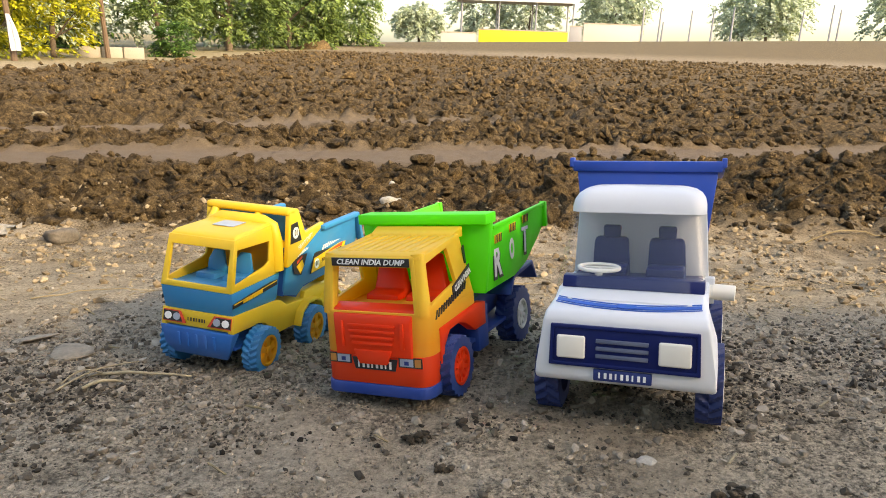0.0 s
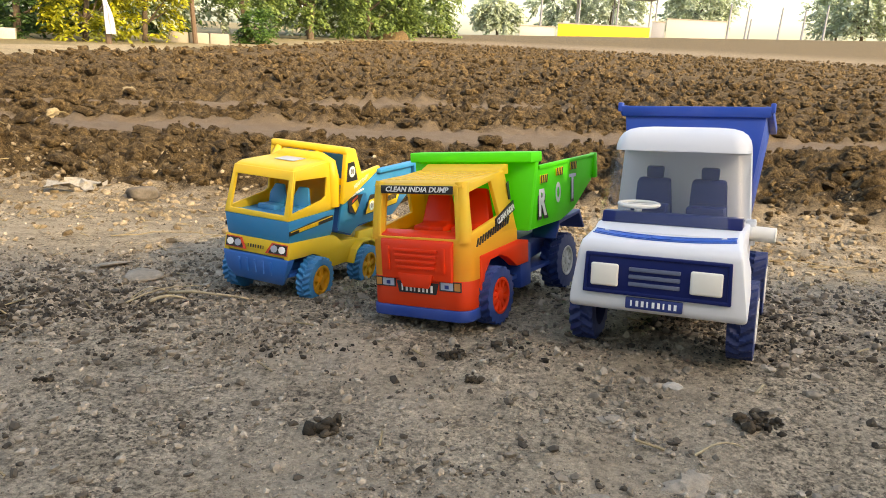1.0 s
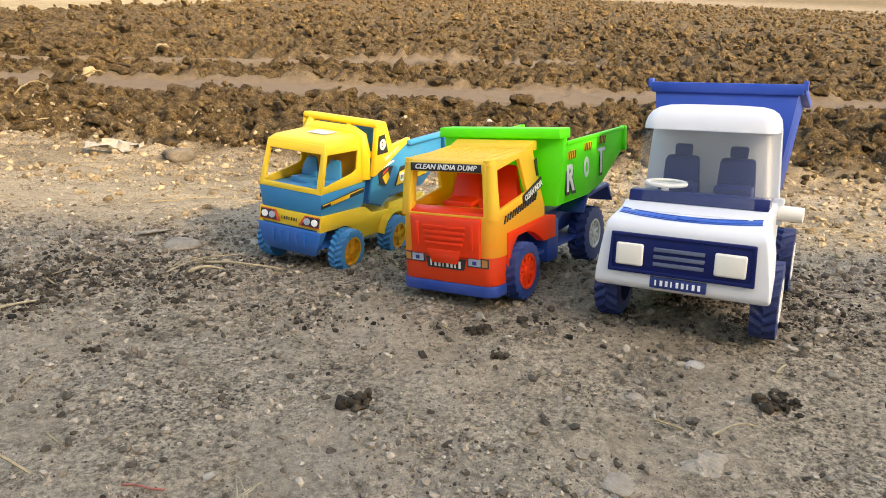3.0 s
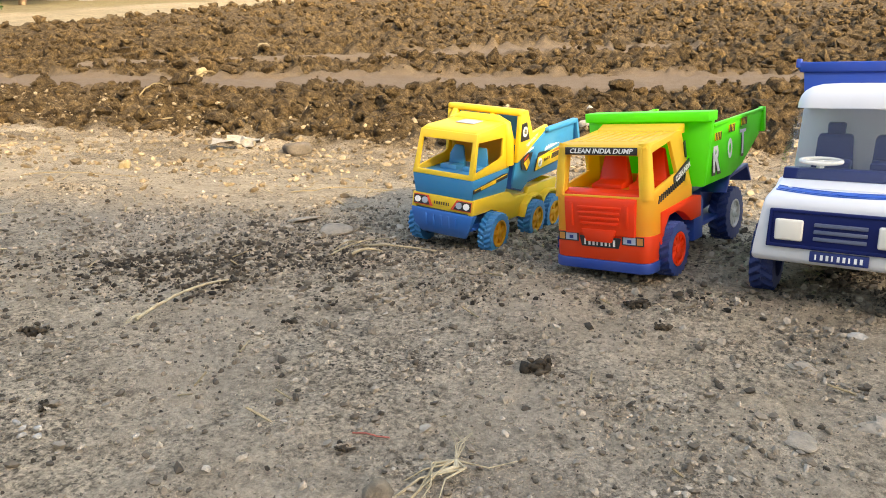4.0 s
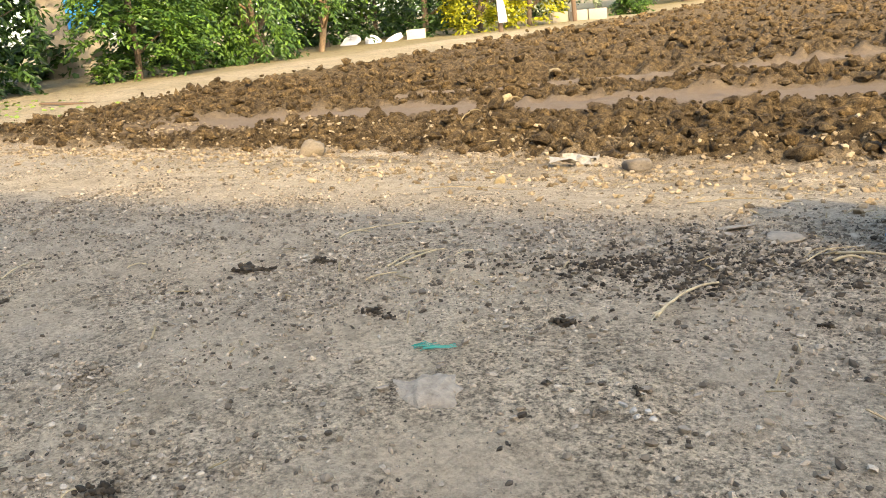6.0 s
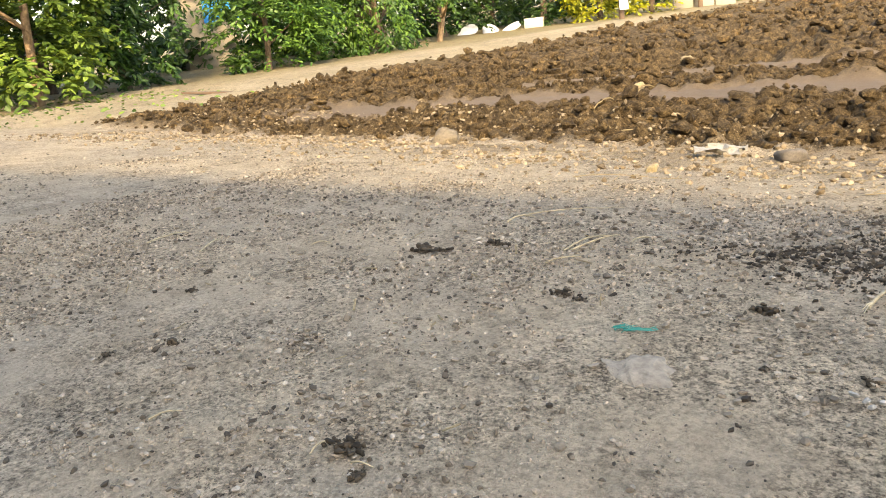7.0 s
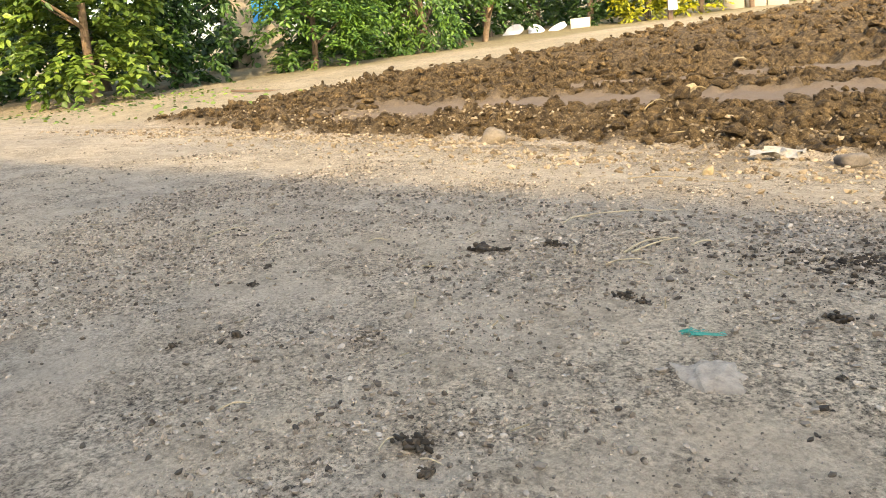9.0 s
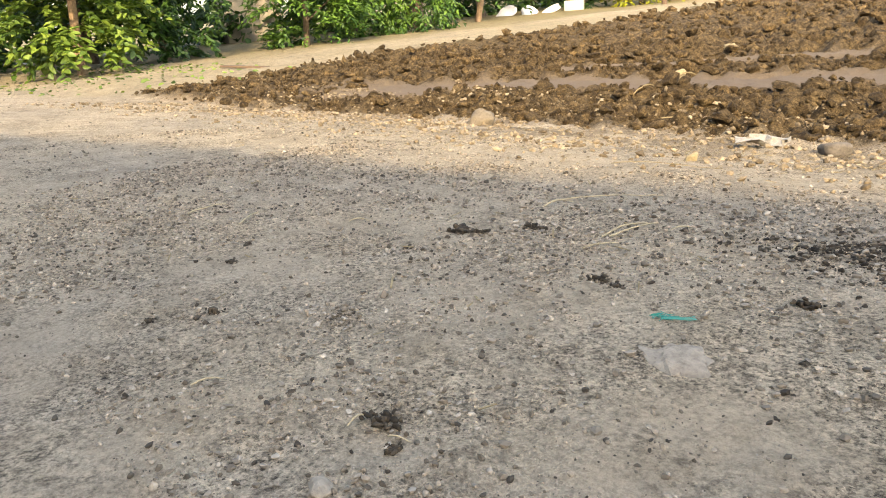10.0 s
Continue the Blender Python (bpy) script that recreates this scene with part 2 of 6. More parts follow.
def earth_material(name, use_mask):
    """Dusty trodden earth that turns to dark moist soil in the ploughed field."""
    m, nt, p = material(name)
    geo = nt.nodes.new("ShaderNodeNewGeometry")

    def noi(scale, detail=5.0, rough=0.6):
        n = node(nt, "ShaderNodeTexNoise", Scale=scale, Detail=detail, Roughness=rough)
        nt.links.new(geo.outputs["Position"], n.inputs["Vector"])
        return n.outputs[0]
    big, mid, fine, grit = noi(1.6), noi(14.0, 6.0, 0.7), noi(210.0, 8.0, 0.78), noi(420.0, 3.0)
    dry = ramp(nt, mid, [(0.28, (0.365, 0.303, 0.227)), (0.5, (0.50, 0.42, 0.322)), (0.75, (0.59, 0.505, 0.395))]).outputs[0]
    vor = node(nt, "ShaderNodeTexVoronoi", Scale=520.0, Randomness=1.0)
    warp = nt.nodes.new("ShaderNodeVectorMath")
    warp.operation = "MULTIPLY_ADD"
    wn2 = node(nt, "ShaderNodeTexNoise", Scale=160.0, Detail=2.0)
    nt.links.new(geo.outputs["Position"], wn2.inputs["Vector"])
    nt.links.new(wn2.outputs["Color"], warp.inputs[0])
    warp.inputs[1].default_value = (0.006, 0.006, 0.006)
    nt.links.new(geo.outputs["Position"], warp.inputs[2])
    nt.links.new(warp.outputs[0], vor.inputs["Vector"])
    sep = nt.nodes.new("ShaderNodeSeparateColor")
    nt.links.new(vor.outputs["Color"], sep.inputs[0])
    cell = ramp(nt, sep.outputs[0], [(0.0, (0.16, 0.15, 0.14)), (0.22, (0.62, 0.61, 0.60)), (0.5, (1.0, 1.0, 1.0)), (1.0, (1.12, 1.11, 1.09))]).outputs[0]
    patchy = ramp(nt, noi(8.0, 8.0, 0.68), [(0.40, (0.1, 0.1, 0.1)), (0.58, (1, 1, 1))]).outputs[0]
    # dark flecks paint the shade between crumbs, along with dark grains
    spots = ramp(nt, fine, [(0.37, (0.05, 0.046, 0.042)), (0.44, (0.55, 0.54, 0.53)), (0.52, (1.06, 1.06, 1.06)), (0.66, (1.50, 1.49, 1.47))]).outputs[0]
    spots = mixc(nt, patchy, spots, mixc(nt, 1.0, spots, cell, "MULTIPLY"))
    crust = ramp(nt, noi(5.5, 7.0, 0.66), [(0.42, (0.38, 0.38, 0.38)), (0.58, (1, 1, 1))]).outputs[0]
    dry = mixc(nt, crust, dry, spots, "MULTIPLY")
    coarse = ramp(nt, noi(62.0, 7.0, 0.75), [(0.36, (0.35, 0.34, 0.33)), (0.46, (0.95, 0.95, 0.95)), (0.70, (1.16, 1.16, 1.15))]).outputs[0]
    dry = mixc(nt, crust, dry, coarse, "MULTIPLY")
    tan = ramp(nt, big, [(0.35, (0.9, 0.9, 0.9)), (0.65, (1.12, 1.08, 1.0))]).outputs[0]
    dry = mixc(nt, 1.0, dry, tan, "MULTIPLY")
    # soil noise: tan end stands for sunlit clod tops, dark end for gaps
    wet = ramp(nt, noi(30.0, 8.0, 0.75), [(0.32, (0.020, 0.013, 0.007)), (0.48, (0.090, 0.061, 0.030)), (0.62, (0.215, 0.150, 0.076)), (0.78, (0.31, 0.225, 0.125))]).outputs[0]
    wet = mixc(nt, 0.75, wet, spots, "MULTIPLY")
    smooth_c = ramp(nt, fine, [(0.3, (0.17, 0.128, 0.092)), (0.7, (0.22, 0.170, 0.128))]).outputs[0]
    if use_mask:
        af = nt.nodes.new("ShaderNodeAttribute")
        af.attribute_name = "field"
        a2 = nt.nodes.new("ShaderNodeAttribute")
        a2.attribute_name = "strip"
        a3 = nt.nodes.new("ShaderNodeAttribute")
        a3.attribute_name = "grass"
        col = mixc(nt, af.outputs["Fac"], dry, wet)
        col = mixc(nt, a2.outputs["Fac"], col, smooth_c)
        grass = ramp(nt, mid, [(0.3, (0.15, 0.115, 0.063)), (0.55, (0.225, 0.185, 0.095)), (0.8, (0.16, 0.185, 0.062))]).outputs[0]
        col = mixc(nt, a3.outputs["Fac"], col, grass)
    else:
        rnd = geo.outputs["Random Per Island"]
        tone = ramp(nt, rnd, [(0.0, (0.75, 0.73, 0.7)), (0.6, (1, 1, 1)), (1.0, (1.35, 1.30, 1.2))]).outputs[0]
        col = mixc(nt, 1.0, wet, tone, "MULTIPLY")
    nt.links.new(col, p.inputs["Base Color"])
    p.inputs["Roughness"].default_value = 0.95
    p.inputs["Specular IOR Level"].default_value = 0.2
    b1 = node(nt, "ShaderNodeBump", Strength=1.0, Distance=0.008)
    nt.links.new(fine, b1.inputs["Height"])
    b0 = node(nt, "ShaderNodeBump", Strength=0.8, Distance=0.0022)
    b0.invert = True
    nt.links.new(vor.outputs["Distance"], b0.inputs["Height"])
    nt.links.new(b1.outputs[0], b0.inputs["Normal"])
    b2 = node(nt, "ShaderNodeBump", Strength=0.5, Distance=0.0012)
    nt.links.new(grit, b2.inputs["Height"])
    nt.links.new(b0.outputs[0], b2.inputs["Normal"])
    b3 = node(nt, "ShaderNodeBump", Strength=0.5, Distance=0.02)
    nt.links.new(mid, b3.inputs["Height"])
    nt.links.new(b3.outputs[0], b1.inputs["Normal"])
    nt.links.new(b2.outputs[0], p.inputs["Normal"])
    return m


def grains(name, stops, bump=0.5):
    """Crumbs, stones or straw whose tone differs from piece to piece."""
    m, nt, p = material(name)
    geo = nt.nodes.new("ShaderNodeNewGeometry")
    c = ramp(nt, geo.outputs["Random Per Island"], stops).outputs[0]
    n = node(nt, "ShaderNodeTexNoise", Scale=120.0, Detail=5.0, Roughness=0.7)
    nt.links.new(geo.outputs["Position"], n.inputs["Vector"])
    v = ramp(nt, n.outputs[0], [(0.3, (0.6, 0.6, 0.6)), (0.7, (1.15, 1.15, 1.15))]).outputs[0]
    nt.links.new(mixc(nt, 1.0, c, v, "MULTIPLY"), p.inputs["Base Color"])
    p.inputs["Roughness"].default_value = 0.92
    p.inputs["Specular IOR Level"].default_value = 0.25
    b = node(nt, "ShaderNodeBump", Strength=bump, Distance=0.003)
    nt.links.new(n.outputs[0], b.inputs["Height"])
    nt.links.new(b.outputs[0], p.inputs["Normal"])
    return m


def leaf_material(name, dark, light):
    m, nt, p = material(name)
    geo = nt.nodes.new("ShaderNodeNewGeometry")
    mid = tuple((a + b) / 2 for a, b in zip(dark, light))
    c = ramp(nt, geo.outputs["Random Per Island"], [(0.0, dark), (0.6, mid), (1.0, light)]).outputs[0]
    n = node(nt, "ShaderNodeTexNoise", Scale=2.2, Detail=3.0)
    nt.links.new(geo.outputs["Position"], n.inputs["Vector"])
    v = ramp(nt, n.outputs[0], [(0.35, (0.65, 0.7, 0.65)), (0.65, (1.25, 1.2, 1.0))]).outputs[0]
    c = mixc(nt, 1.0, c, v, "MULTIPLY")
    nt.links.new(c, p.inputs["Base Color"])
    p.inputs["Roughness"].default_value = 0.5
    tr = nt.nodes.new("ShaderNodeBsdfTranslucent")
    nt.links.new(mixc(nt, 1.0, c, (1.2, 1.3, 0.5), "MULTIPLY"), tr.inputs["Color"])
    mx = node(nt, "ShaderNodeMixShader", Fac=0.22)
    nt.links.new(p.outputs[0], mx.inputs[1])
    nt.links.new(tr.outputs[0], mx.inputs[2])
    nt.links.new(mx.outputs[0], nt.nodes["Material Output"].inputs["Surface"])
    return m


def bark_material(name, a, b):
    m, nt, p = material(name)
    co = nt.nodes.new("ShaderNodeTexCoord")
    n = node(nt, "ShaderNodeTexNoise", Scale=14.0, Detail=6.0, Roughness=0.7, Distortion=1.0)
    nt.links.new(co.outputs["Object"], n.inputs["Vector"])
    nt.links.new(ramp(nt, n.outputs[0], [(0.3, a), (0.7, b)]).outputs[0], p.inputs["Base Color"])
    p.inputs["Roughness"].default_value = 0.95
    bu = node(nt, "ShaderNodeBump", Strength=0.8, Distance=0.02)
    nt.links.new(n.outputs[0], bu.inputs["Height"])
    nt.links.new(bu.outputs[0], p.inputs["Normal"])
    return m


def clear_plastic(name):
    m, nt, p = material(name)
    nt.nodes.remove(p)
    tr = node(nt, "ShaderNodeBsdfTransparent", Color=(0.93, 0.94, 0.95, 1))
    gl = node(nt, "ShaderNodeBsdfGlossy", Color=(1, 1, 1, 1), Roughness=0.12)
    df = node(nt, "ShaderNodeBsdfDiffuse", Color=(0.55, 0.55, 0.54, 1))
    co = nt.nodes.new("ShaderNodeTexCoord")
    n = node(nt, "ShaderNodeTexNoise", Scale=25.0, Detail=4.0)
    nt.links.new(co.outputs["Object"], n.inputs["Vector"])
    haze = ramp(nt, n.outputs[0], [(0.3, (0.01, 0.01, 0.01)), (0.75, (0.04, 0.04, 0.04))]).outputs[0]
    m1 = nt.nodes.new("ShaderNodeMixShader")
    nt.links.new(haze, m1.inputs[0])
    nt.links.new(tr.outputs[0], m1.inputs[1])
    nt.links.new(df.outputs[0], m1.inputs[2])
    m2 = node(nt, "ShaderNodeMixShader", Fac=0.03)
    nt.links.new(m1.outputs[0], m2.inputs[1])
    nt.links.new(gl.outputs[0], m2.inputs[2])
    nt.links.new(m2.outputs[0], nt.nodes["Material Output"].inputs["Surface"])
    return m


EARTH = earth_material("trodden_earth_and_soil", True)
SOIL = earth_material("ploughed_soil", False)
CRUMB = grains("earth_crumbs", [(0.0, (0.05, 0.040, 0.030)), (0.3, (0.17, 0.138, 0.102)), (0.75, (0.32, 0.266, 0.203)), (1.0, (0.46, 0.395, 0.31))])
DARKGRIT = grains("dark_grit", [(0.0, (0.018, 0.014, 0.010)), (0.5, (0.058, 0.045, 0.031)), (0.85, (0.12, 0.096, 0.068)), (1.0, (0.24, 0.20, 0.15))], 0.8)
FOOT = grains("tan_crumbs", [(0.0, (0.11, 0.080, 0.048)), (0.5, (0.25, 0.188, 0.118)), (1.0, (0.40, 0.318, 0.212))], 0.8)
DARKSOIL = grains("dark_clods", [(0.0, (0.022, 0.017, 0.011)), (1.0, (0.085, 0.064, 0.042))], 1.0)
STONE = grains("pale_stone", [(0.0, (0.17, 0.135, 0.095)), (1.0, (0.22, 0.178, 0.127))], 1.0)
SLATE = grains("dull_grey_stone", [(0.0, (0.12, 0.10, 0.08)), (1.0, (0.16, 0.135, 0.11))], 1.0)
FLATSTONE = grains("grey_slab", [(0.0, (0.27, 0.226, 0.172)), (1.0, (0.33, 0.28, 0.217))], 1.0)
STRAW = grains("straw", [(0.0, (0.38, 0.31, 0.19)), (1.0, (0.52, 0.44, 0.30))], 0.4)
# darker straw colour for sunlit places, to hold their brightness down
STALK = grains("straw_dimmed_for_sun", [(0.0, (0.24, 0.185, 0.10)), (1.0, (0.34, 0.27, 0.16))], 0.5)
PAPER = grains("paper", [(0.0, (0.36, 0.325, 0.27)), (1.0, (0.42, 0.38, 0.32))], 0.6)
CHALK = grains("chalk", [(0.0, (0.36, 0.335, 0.29)), (1.0, (0.45, 0.42, 0.37))], 0.8)
TEAL = plain("teal_thread", (0.02, 0.27, 0.22), 0.6)
REDT = plain("red_thread", (0.33, 0.10, 0.07), 0.7)
YELLOW = plastic("yellow_plastic", (0.90, 0.63, 0.045), 0.33, 0.10, 0.28)
GOLD = plastic("golden_plastic", (0.86, 0.42, 0.018), 0.35, 0.10, 0.35)
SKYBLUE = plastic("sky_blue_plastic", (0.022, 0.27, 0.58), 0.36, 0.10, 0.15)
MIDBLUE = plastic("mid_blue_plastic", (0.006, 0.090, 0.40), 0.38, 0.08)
TYREBLUE = plastic("blue_tyre_plastic", (0.014, 0.20, 0.46), 0.45, 0.16)
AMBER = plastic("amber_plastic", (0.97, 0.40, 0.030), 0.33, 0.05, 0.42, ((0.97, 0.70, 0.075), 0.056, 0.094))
RED = plastic("orange_red_plastic", (0.97, 0.062, 0.010), 0.36, 0.05, 0.42)
GREEN = plastic("bright_green_plastic", (0.085, 0.88, 0.024), 0.36, 0.03, 0.32)
DEEPBLUE = plastic("deep_blue_plastic", (0.004, 0.040, 0.24), 0.42, 0.06)
NAVY = plastic("navy_plastic", (0.002, 0.009, 0.085), 0.34, 0.01)
NAVY.node_tree.nodes["Principled BSDF"].inputs["Specular IOR Level"].default_value = 0.25
NAVYTYRE = plastic("navy_tyre_plastic", (0.006, 0.022, 0.12), 0.5, 0.12)
WHITE = plastic("white_plastic", (0.78, 0.78, 0.80), 0.32, 0.05, 0.15)
IVORY = plastic("ivory_plastic", (0.78, 0.74, 0.66), 0.4, 0.06)
GRILLE = plastic("dim_grille_plastic", (0.10, 0.12, 0.19), 0.45, 0.1)
BUMPER = plastic("blue_bumper_plastic", (0.010, 0.13, 0.46), 0.38, 0.08)
GREYP = plastic("grey_plastic", (0.28, 0.30, 0.36), 0.45, 0.1)
CLEAR = clear_plastic("clear_plastic")
S_BLACK = plain("black_print", (0.02, 0.02, 0.022), 0.35)
S_WHITE = plain("white_print", (0.82, 0.82, 0.80), 0.4)
S_YELLOW = plain("yellow_print", (0.82, 0.50, 0.02), 0.4)
S_RED = plain("red_print", (0.68, 0.07, 0.03), 0.4)
S_BLUE = plain("blue_print", (0.03, 0.12, 0.48), 0.4)
S_SILVER = plain("silver_print", (0.34, 0.38, 0.46), 0.3)
LEAF_A = leaf_material("broad_leaves", (0.05, 0.10, 0.015), (0.21, 0.29, 0.05))
# dark green, lowered further to put shaded depth in the row
LEAF_B = leaf_material("dark_leaves", (0.012, 0.036, 0.008), (0.062, 0.13, 0.022))
LEAF_C = leaf_material("fresh_leaves", (0.022, 0.066, 0.012), (0.12, 0.22, 0.036))
LEAF_D = leaf_material("yellow_green_leaves", (0.16, 0.18, 0.012), (0.50, 0.46, 0.03))
# grey-green leaf colour with the haze of distance mixed in
LEAF_HAZE = leaf_material("haze_tinted_leaves", (0.34, 0.40, 0.37), (0.47, 0.52, 0.48))
# greens paled to put a little far haze into the leaves
LEAF_FAR = leaf_material("haze_paled_leaves", (0.055, 0.10, 0.030), (0.24, 0.32, 0.10))
BARK = bark_material("bark", (0.06, 0.042, 0.03), (0.17, 0.125, 0.085))
BARKL = bark_material("pale_bark", (0.16, 0.10, 0.06), (0.36, 0.25, 0.15))
PLASTER = plain("plaster", (0.62, 0.57, 0.49), 0.9)
PALEWALL = plain("pale_wall", (0.48, 0.44, 0.38), 0.9)
YELLOWWALL = plain("yellow_paint", (0.72, 0.47, 0.03), 0.8)
CONCRETE = plain("concrete", (0.33, 0.29, 0.235), 0.9)
TARP = plain("blue_tarpaulin", (0.03, 0.30, 0.72), 0.5)
CLOTH = plain("white_cloth", (0.80, 0.79, 0.82), 0.9)
WOODPOST = plain("wooden_post", (0.13, 0.085, 0.055), 0.9)
GREYPOST = plain("grey_post", (0.26, 0.26, 0.28), 0.8)
ROOFTIN = plain("tin_roof", (0.45, 0.47, 0.50), 0.6)

# ---- setting: one sheet of ground to the horizon ----
def graded(fine0, fine1, step, lo, hi, grow):
    mid = np.arange(fine0, fine1 + 1e-9, step)
    up, s, v = [], step, mid[-1]
    while v < hi:
        s *= grow
        v += s
        up.append(v)
    dn, s, v = [], step, mid[0]
    while v > lo:
        s *= grow
        v -= s
        dn.append(v)
    return np.concatenate([np.array(dn[::-1]), mid, np.array(up)])


def build_ground():
    xs = graded(-2.6, 1.2, 0.014, -900, 900, 1.045)
    ys = np.concatenate([graded(-0.1, 1.3, 0.010, -300, 1.25, 1.06)[:-2], np.arange(1.32, 3.5, 0.0125), np.arange(3.5, 4.0, 0.02), graded(4.0, 4.1, 0.03, 4.05, 2500, 1.03)])
    ys = np.unique(np.round(ys, 4))
    ys = ys[np.concatenate([[True], np.diff(ys) > 0.004])]
    X, Y = np.meshgrid(xs, ys)
    Z = ground_z(X, Y)
    nx, ny = len(xs), len(ys)
    verts = np.stack([X.ravel(), Y.ravel(), Z.ravel()], 1)
    i = np.arange((ny - 1) * (nx - 1))
    a = (i // (nx - 1)) * nx + i % (nx - 1)
    faces = np.stack([a, a + 1, a + nx + 1, a + nx], 1)
    me = bpy.data.meshes.new("ground")
    me.vertices.add(len(verts))
    me.vertices.foreach_set("co", verts.ravel())
    me.loops.add(faces.size)
    me.loops.foreach_set("vertex_index", faces.ravel())
    me.polygons.add(len(faces))
    me.polygons.foreach_set("loop_start", np.arange(len(faces)) * 4)
    me.update(calc_edges=True)
    me.polygons.foreach_set("use_smooth", [True] * len(faces))
    f, s = field_mask(X, Y), strips(X, Y)
    grass = smooth(-6.3, -7.4, X + 0.8 * (vnoise(X, Y, 31) - 0.5)) * smooth(2, 5, Y) * 0.8 + smooth(8.5, 14, Y) * smooth(-4.8, -5.4, X) * 0.7
    # darker tone over the bare path too, holding down its sunlit brightness
    grass = np.maximum(grass, smooth(-4.4, -5.6, X) * smooth(0.6, 2.4, Y) * (0.30 + 0.25 * vnoise(X * 2.1, Y * 2.1, 33)))
    beyond = smooth(24, 36, Y + 0.25 * X)
    grass = np.clip(grass + beyond * 0.12, 0, 0.9)
    foot = smooth(0.95, 1.7, Y) * smooth(0.25, 0.7, 0.6 * vnoise(X * 7, Y * 7, 51) + 0.4 * vnoise(X * 26, Y * 26, 52)) * smooth(-4.9, -4.3, X) * (1 - smooth(3, 5, Y))
    for name, data in (("field", np.clip(f * (1 - s * 0.3) + 0.55 * foot * (1 - f) + 0.95 * beyond * (1 - f) * smooth(-8, -3, X), 0, 1)), ("strip", s * f), ("grass", grass)):
        at = me.attributes.new(name, "FLOAT", "POINT")
        at.data.foreach_set("value", data.ravel().astype(np.float32))
    me.materials.append(EARTH)
    return tagged(new("ground", me), "dry trodden earth beside a dark ploughed field", "ground", kind="structure")


build_ground()


def house_behind():
    """Plain house behind the camera whose roof edge casts the long straight shade."""
    h = root("house", pose(0, 0, 0), "plain plastered house behind the yard", "house", kind="structure")
    yaw = math.atan(0.173)
    m = pose(0, -5.0, 0, 0, 0, math.degrees(yaw))
    bm = boxed(-16, 18, -6, 0, -0.1, 4.53)
    bm.transform(m)
    part("wall", bm, PLASTER, h)
    bm = boxed(-16.2, 18.2, -6.2, 0.0, 4.53, 4.69)
    bm.transform(m)
    part("roof", bm, CONCRETE, h)


house_behind()


# ---- lumps of earth ----
def ico(sub):
    bm = bmesh.new()
    bmesh.ops.create_icosphere(bm, subdivisions=sub, radius=1.0)
    v = np.array([p.co[:] for p in bm.verts])
    bm.verts.index_update()
    f = np.array([[q.index for q in t.verts] for t in bm.faces])
    bm.free()
    return v, f


ICO1, ICO2, ICO3 = ico(1), ico(2), ico(3)


def rough_lumps(rng, base, pos, size, flat=0.7, jag=0.3):
    """Many uneven lumps as one set of vertices and faces."""
    bv, bf = base
    n, k = len(pos), len(bv)
    ang = rng.uniform(0, 2 * np.pi, n)
    tilt = rng.uniform(-0.6, 0.6, (n, 2))
    sc = size[:, None] * np.stack([rng.uniform(0.75, 1.35, n), rng.uniform(0.7, 1.1, n), flat * rng.uniform(0.7, 1.2, n)], 1)
    d = rng.uniform(1 - jag, 1 + jag, (n, k, 1))
    ph = rng.uniform(0, 6.28, (n, 1, 3))
    wave = 1 + 0.16 * np.sin(bv[None] * 3.1 + ph).sum(2, keepdims=True)
    v = bv[None] * d * wave
    v = v * sc[:, None, :]
    v[..., 2] += v[..., 0] * tilt[:, None, 0] * 0.5 + v[..., 1] * tilt[:, None, 1] * 0.5
    c, s = np.cos(ang)[:, None], np.sin(ang)[:, None]
    x = v[..., 0] * c - v[..., 1] * s
    y = v[..., 0] * s + v[..., 1] * c
    out = np.stack([x, y, v[..., 2]], 2) + pos[:, None, :]
    f = bf[None] + (np.arange(n) * k)[:, None, None]
    return out.reshape(-1, 3), f.reshape(-1, 3)


def stuff_mesh(name, sets, mat, label, category, shade=False):
    off, vs, fs = 0, [], []
    for v, f in sets:
        vs.append(v)
        fs.append(f + off)
        off += len(v)
    v, f = np.concatenate(vs), np.concatenate(fs)
    me = bpy.data.meshes.new(name)
    me.vertices.add(len(v))
    me.vertices.foreach_set("co", v.ravel())
    me.loops.add(f.size)
    me.loops.foreach_set("vertex_index", f.ravel())
    me.polygons.add(len(f))
    me.polygons.foreach_set("loop_start", np.arange(len(f)) * f.shape[1])
    me.update(calc_edges=True)
    me.polygons.foreach_set("use_smooth", [shade] * len(f))
    me.materials.append(mat)
    return tagged(new(name, me), label, category, kind="stuff")


def scatter(rng, n, x0, x1, y0, y1, keep):
    x, y = rng.uniform(x0, x1, n), rng.uniform(y0, y1, n)
    k = rng.uniform(0, 1, n) < keep(x, y)
    return x[k], y[k]


